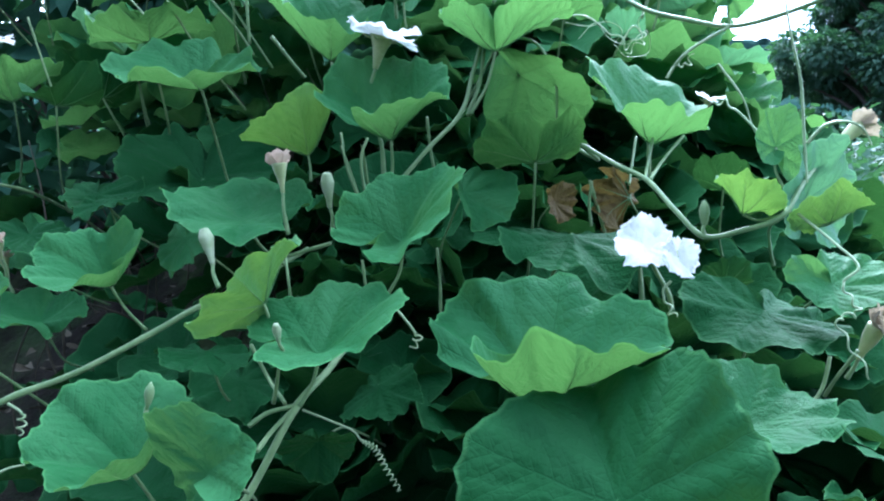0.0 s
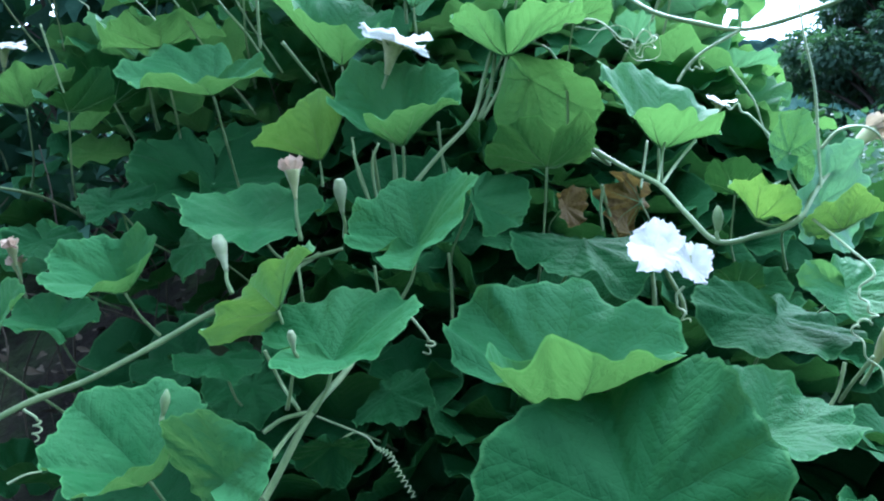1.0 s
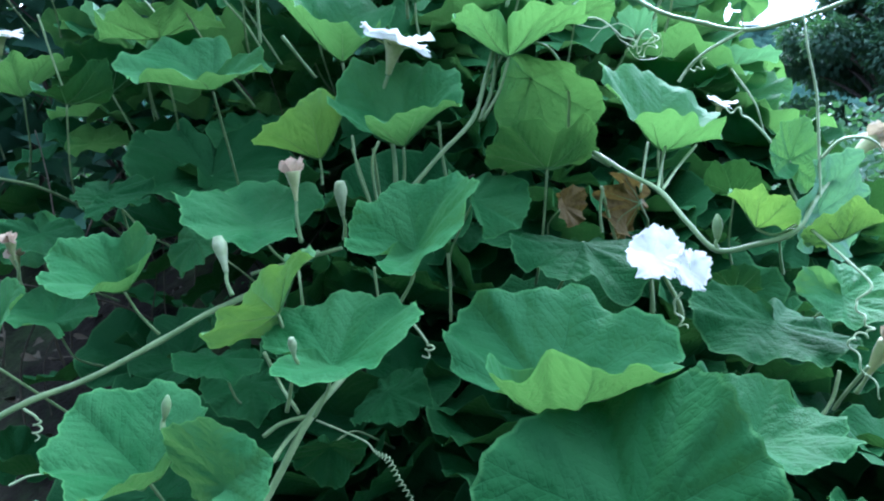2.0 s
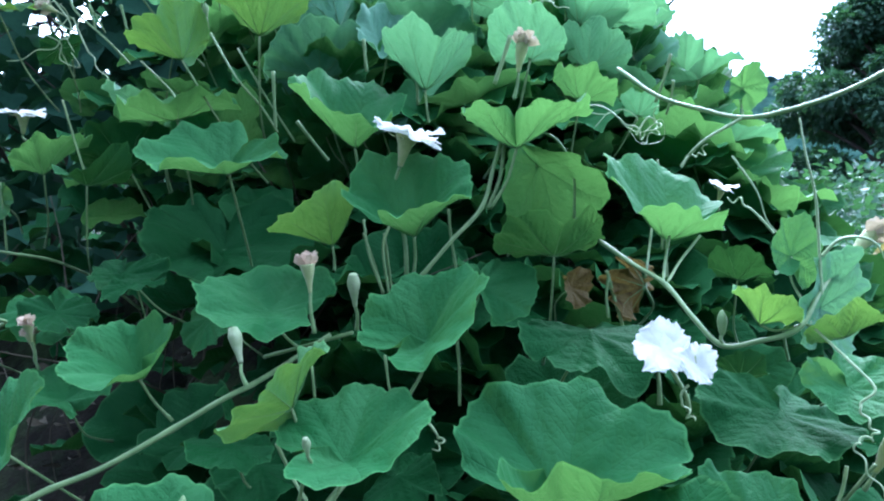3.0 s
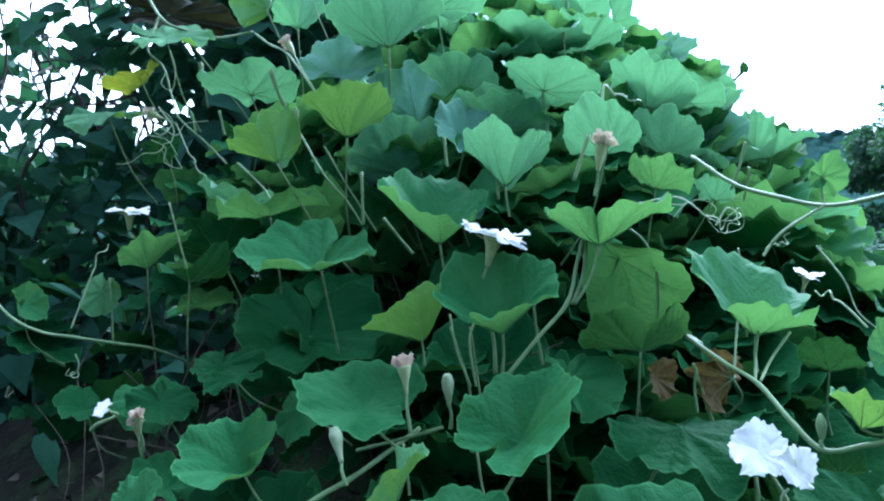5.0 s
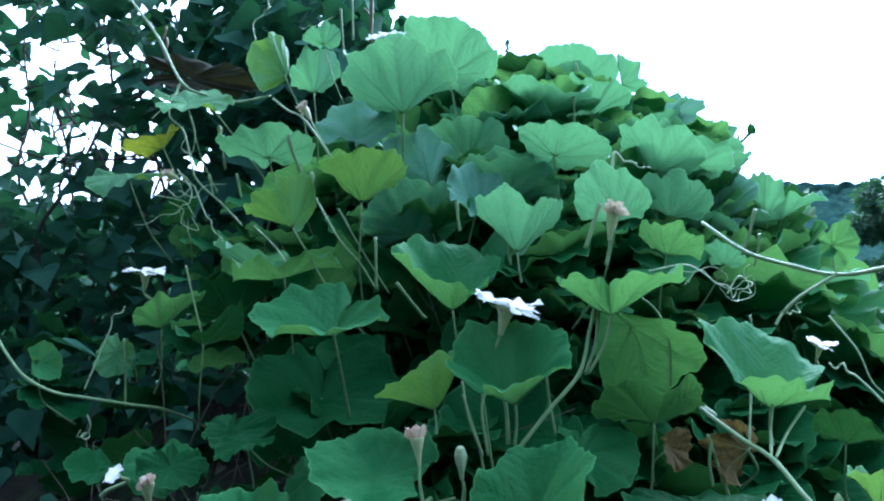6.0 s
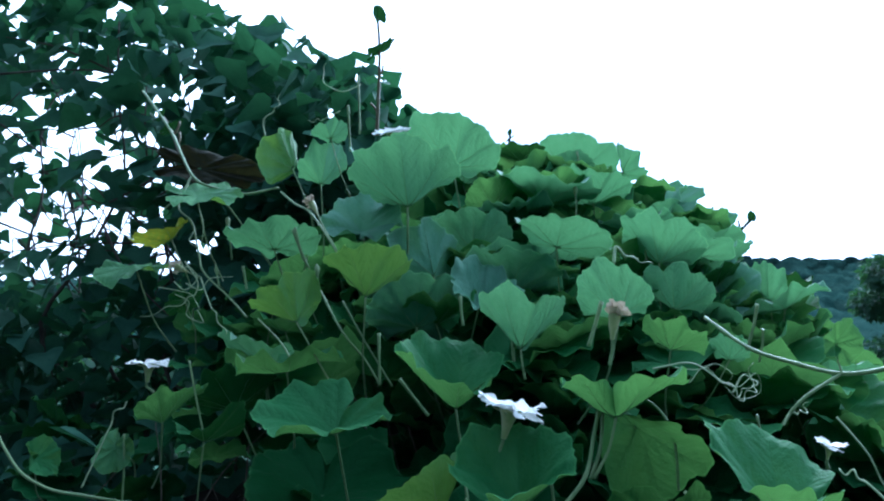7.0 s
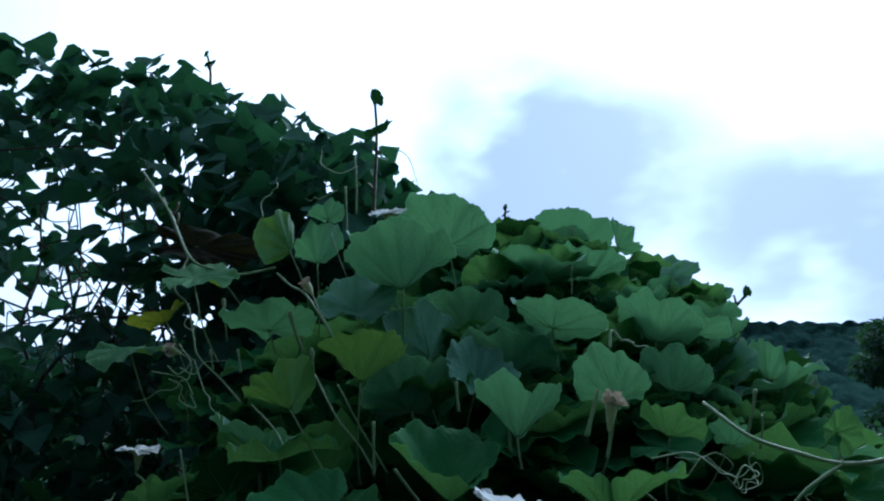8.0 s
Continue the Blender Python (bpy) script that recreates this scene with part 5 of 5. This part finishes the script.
# ---- the creeper-covered frame behind, with gaps to the sky ----
def creeper():
    """A tall leafy creeper on bare twigs: dense to the middle, open to one side."""
    rng = np.random.default_rng(8)
    o = np.array((-1.9, 2.9, 0))
    ob = thing("creeper", tuple(o), "tall dark leafy creeper with sky between its twigs", "creeper")
    places, ways, sizes = [], [], []

    def crest(x):
        return float(np.interp(x, (-4.5, -2.46, -1.71, -1.36, -1.04, -0.74, -0.6, -0.4, -0.2), (2.6, 3.33, 3.2, 3.05, 2.91, 2.76, 2.64, 2.49, 2.2)))

    for k in range(16):
        x = rng.uniform(-3.6, -0.6)
        y = rng.uniform(2.5, 3.4)
        top = crest(x) - rng.uniform(0.25, 0.7)
        foot = x + rng.uniform(-0.7, 0.7)
        line = [(foot + (x - foot) * f + rng.normal(0, 0.10) * (0 < f < 1), y + rng.normal(0, 0.08), top * f) for f in (0, 0.2, 0.38, 0.52, 0.64, 0.76, 0.88, 1)]
        link_part("twig", tube("twig", curve_through(line, 30), [0.013, 0.008, 0.003], BARK, 6, tuple(o)), ob)
        for _ in range(11):
            a = np.array(curve_through(line, 30)[rng.integers(12, 29)])
            b = a + rng.normal(0, 1, 3) * (0.30, 0.12, 0.26)
            link_part("twig", tube("twig", curve_through([a, (a + b) / 2 + rng.normal(0, 0.04, 3), b], 8), [0.006, 0.002], BARK, 5, tuple(o)), ob)
    count, single = 0, 0
    shapes = [small_leaves("leaf", [(0, 0, 0)], [(0, 1, 0)], [1.0], SCREEN_LEAF, 60 + k, 1.05) for k in range(8)]
    while count < 8200:
        x, z, y = -0.25 - 3.95 * rng.uniform() ** 1.35, rng.uniform(0.3, 3.4), rng.uniform(2.1, 3.85)
        if z > 1.45 + (crest(x) - 1.45) * min(1.03, y / 2.75) - 0.10 + 0.05 * math.sin(x * 17) + 0.03 * math.sin(x * 41):
            continue
        thick = (0.58 + 0.35 * noise.noise(Vector((x * 1.3, z * 1.1, 9.0)))) * min(1.0, max(0.1, (x + 4.3) / 1.0))
        if abs(y - 2.92) > thick:
            continue
        lace = noise.noise(Vector((x * 4.2, z * 4.2, 4.0)))
        open_side = min(1.0, max(0.0, (-1.27 - x) / 0.25)) * (1.0 if 1.7 < z < crest(x) - 0.3 else 0.0)
        if rng.uniform() < open_side * (0.80 + 1.6 * lace):
            continue
        if z < 1.4 and x > -1.6 and rng.uniform() < 0.55:
            continue
        count += 1
        if z < 1.35 and x < -0.45 and rng.uniform() < 0.06:
            y -= rng.uniform(0.3, 1.2) * min(1.0, (-0.45 - x) * 1.5 + 0.2)
        way = (rng.normal(0, 0.8), rng.normal(-0.3, 0.5), rng.uniform(-1.0, 0.25))
        size = rng.uniform(0.07, 0.135)
        if single < 300 and z > 1.6 and 2.35 < y < 2.8:
            one = link_part("leaf", shapes[single % 8], ob)
            one.matrix_basis = Matrix.Translation(np.array((x, y, z)) - o) @ Vector(way).to_track_quat("Y", "Z").to_matrix().to_4x4() @ Matrix.Scale(size, 4)
            single += 1
            continue
        places.append(np.array((x, y, z)) - o)
        ways.append(way)
        sizes.append(size)
    link_part("foliage", small_leaves("foliage", places, ways, sizes, SCREEN_LEAF, 4, 1.05), ob)
    return ob


creeper()


# ---- inner growth of the gourd vine ----
def within(x, y):
    """Whether a place lies in the ragged round patch that the vine covers."""
    edge = 1 + 0.5 * noise.noise(Vector((x * 1.6, y * 1.6, 7.0))) + 0.2 * noise.noise(Vector((x * 5, y * 5, 2.0)))
    return math.hypot((x + 0.1) / 1.45, (y - 1.55) / 1.08) < edge


def inner_leaves(upper):
    """Crowded leaves under the vine's face: those high up, or those low down with shade in their colour."""
    rng = np.random.default_rng(77)
    all_v, all_f, all_u, all_r, count = [], [], [], [], 0
    shapes = [blade_grid(rng, 1.0, rng.uniform(0.1, 0.5), 0.06, 5, 40) for _ in range(12)]
    start = 0
    while count < 1900:
        x, y = rng.uniform(-1.7, 1.4), rng.uniform(0.5, 2.8)
        if not within(x, y):
            continue
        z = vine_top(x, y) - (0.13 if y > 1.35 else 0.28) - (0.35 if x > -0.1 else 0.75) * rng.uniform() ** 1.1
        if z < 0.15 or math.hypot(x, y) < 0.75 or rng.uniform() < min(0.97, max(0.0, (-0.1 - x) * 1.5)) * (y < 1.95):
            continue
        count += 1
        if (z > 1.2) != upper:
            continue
        v, f, u, r = shapes[count % 12]
        s = rng.uniform(0.07, 0.13)
        m = pose(x, y, z, rng.uniform(-10, 50), rng.uniform(-30, 30), rng.uniform(0, 360))
        m3, at = np.array(m.to_3x3()), np.array(m.translation)
        all_v.append(v * s @ m3.T + at)
        all_f += [tuple(i + start for i in q) for q in f]
        all_u.append(u)
        all_r.append(r)
        start += len(v)
    # the low leaves get the darker material, which paints the hollow's shade
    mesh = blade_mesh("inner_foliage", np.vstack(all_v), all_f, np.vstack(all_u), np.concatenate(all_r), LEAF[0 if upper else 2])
    return tagged(new("inner_foliage", mesh), "green inner leaves crowded high within the gourd vine" if upper else "leaves crowded low within the vine, shade put into their dark colour", "foliage", "", "stuff")


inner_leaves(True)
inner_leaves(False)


def upper_leaves():
    """Leaves that close the high back of the vine, set a little under its face."""
    rng = np.random.default_rng(31)
    count = 0
    while count < 70:
        x, y = rng.uniform(-0.75, 0.85), rng.uniform(1.35, 2.45)
        z = vine_top(x, y) - rng.uniform(0.04, 0.17) - 0.12 * max(0.0, y - 1.7)
        tone = int(rng.choice((0, 2, 3, 3, 0)))
        m = pose(0, 0, 0, rng.uniform(-8, 35), rng.uniform(-25, 25), rng.uniform(90, 270))
        d = m @ Vector((0, 0, -0.05))
        leaf(x, y, z, *[math.degrees(a) for a in m.to_euler()], rng.uniform(0.085, 0.13), rng.uniform(0.9, 1.1), rng.uniform(0.15, 0.55), rng.uniform(0.03, 0.07), tone, (x + d.x + rng.uniform(-0.12, 0.12), y + d.y + rng.uniform(0.10, 0.25), z - rng.uniform(0.15, 0.28)))
        count += 1


upper_leaves()


def dry_stem(points, radius):
    line = curve_through(points, 18)
    ob = new("dry_stem", tube("dry_stem", line, [radius, radius * 0.8, radius * 0.4], DEAD, 6, points[0]))
    ob.location = points[0]
    return tagged(ob, "thin dry brown stem in the dark under the vine", "stem", "dry stems under the vine", "thing")


def dry_stems():
    """Dead stems that stand and lean from the soil in the dark hollow of the vine."""
    rng = np.random.default_rng(91)
    for _ in range(26):
        x, y = rng.uniform(-1.25, -0.3), rng.uniform(1.3, 1.85)
        z = bank(x, y)
        high = rng.uniform(0.25, 0.55)
        lean = rng.normal(0, 0.18, 2)
        dry_stem([(x, y, z - 0.02), (x + 0.3 * lean[0] + rng.normal(0, 0.03), y, z + 0.35 * high), (x + 0.8 * lean[0] + rng.normal(0, 0.03), y + 0.5 * lean[1], z + 0.75 * high), (x + lean[0] * 1.5, y + lean[1], z + high)], rng.uniform(0.0015, 0.0035))


dry_stems()


def litter():
    """Dry leaf scraps and broken stalks strewn on the soil under the vine."""
    rng = np.random.default_rng(55)
    places, ways, sizes = [], [], []
    while len(places) < 800:
        x, y = rng.uniform(-1.7, 1.4), rng.uniform(0.4, 2.8)
        if not within(x, y):
            continue
        places.append((x, y, bank(x, y) + 0.03 + rng.uniform(0, 0.03)))
        ways.append((rng.normal(), rng.normal(), rng.normal(0.1, 0.3)))
        sizes.append(rng.uniform(0.015, 0.05))
    ob = new("leaf_litter", small_leaves("leaf_litter", places, ways, sizes, DEAD, 6, 0.6))
    return tagged(ob, "dry brown leaf scraps strewn on the soil", "litter", "", "stuff")


litter()
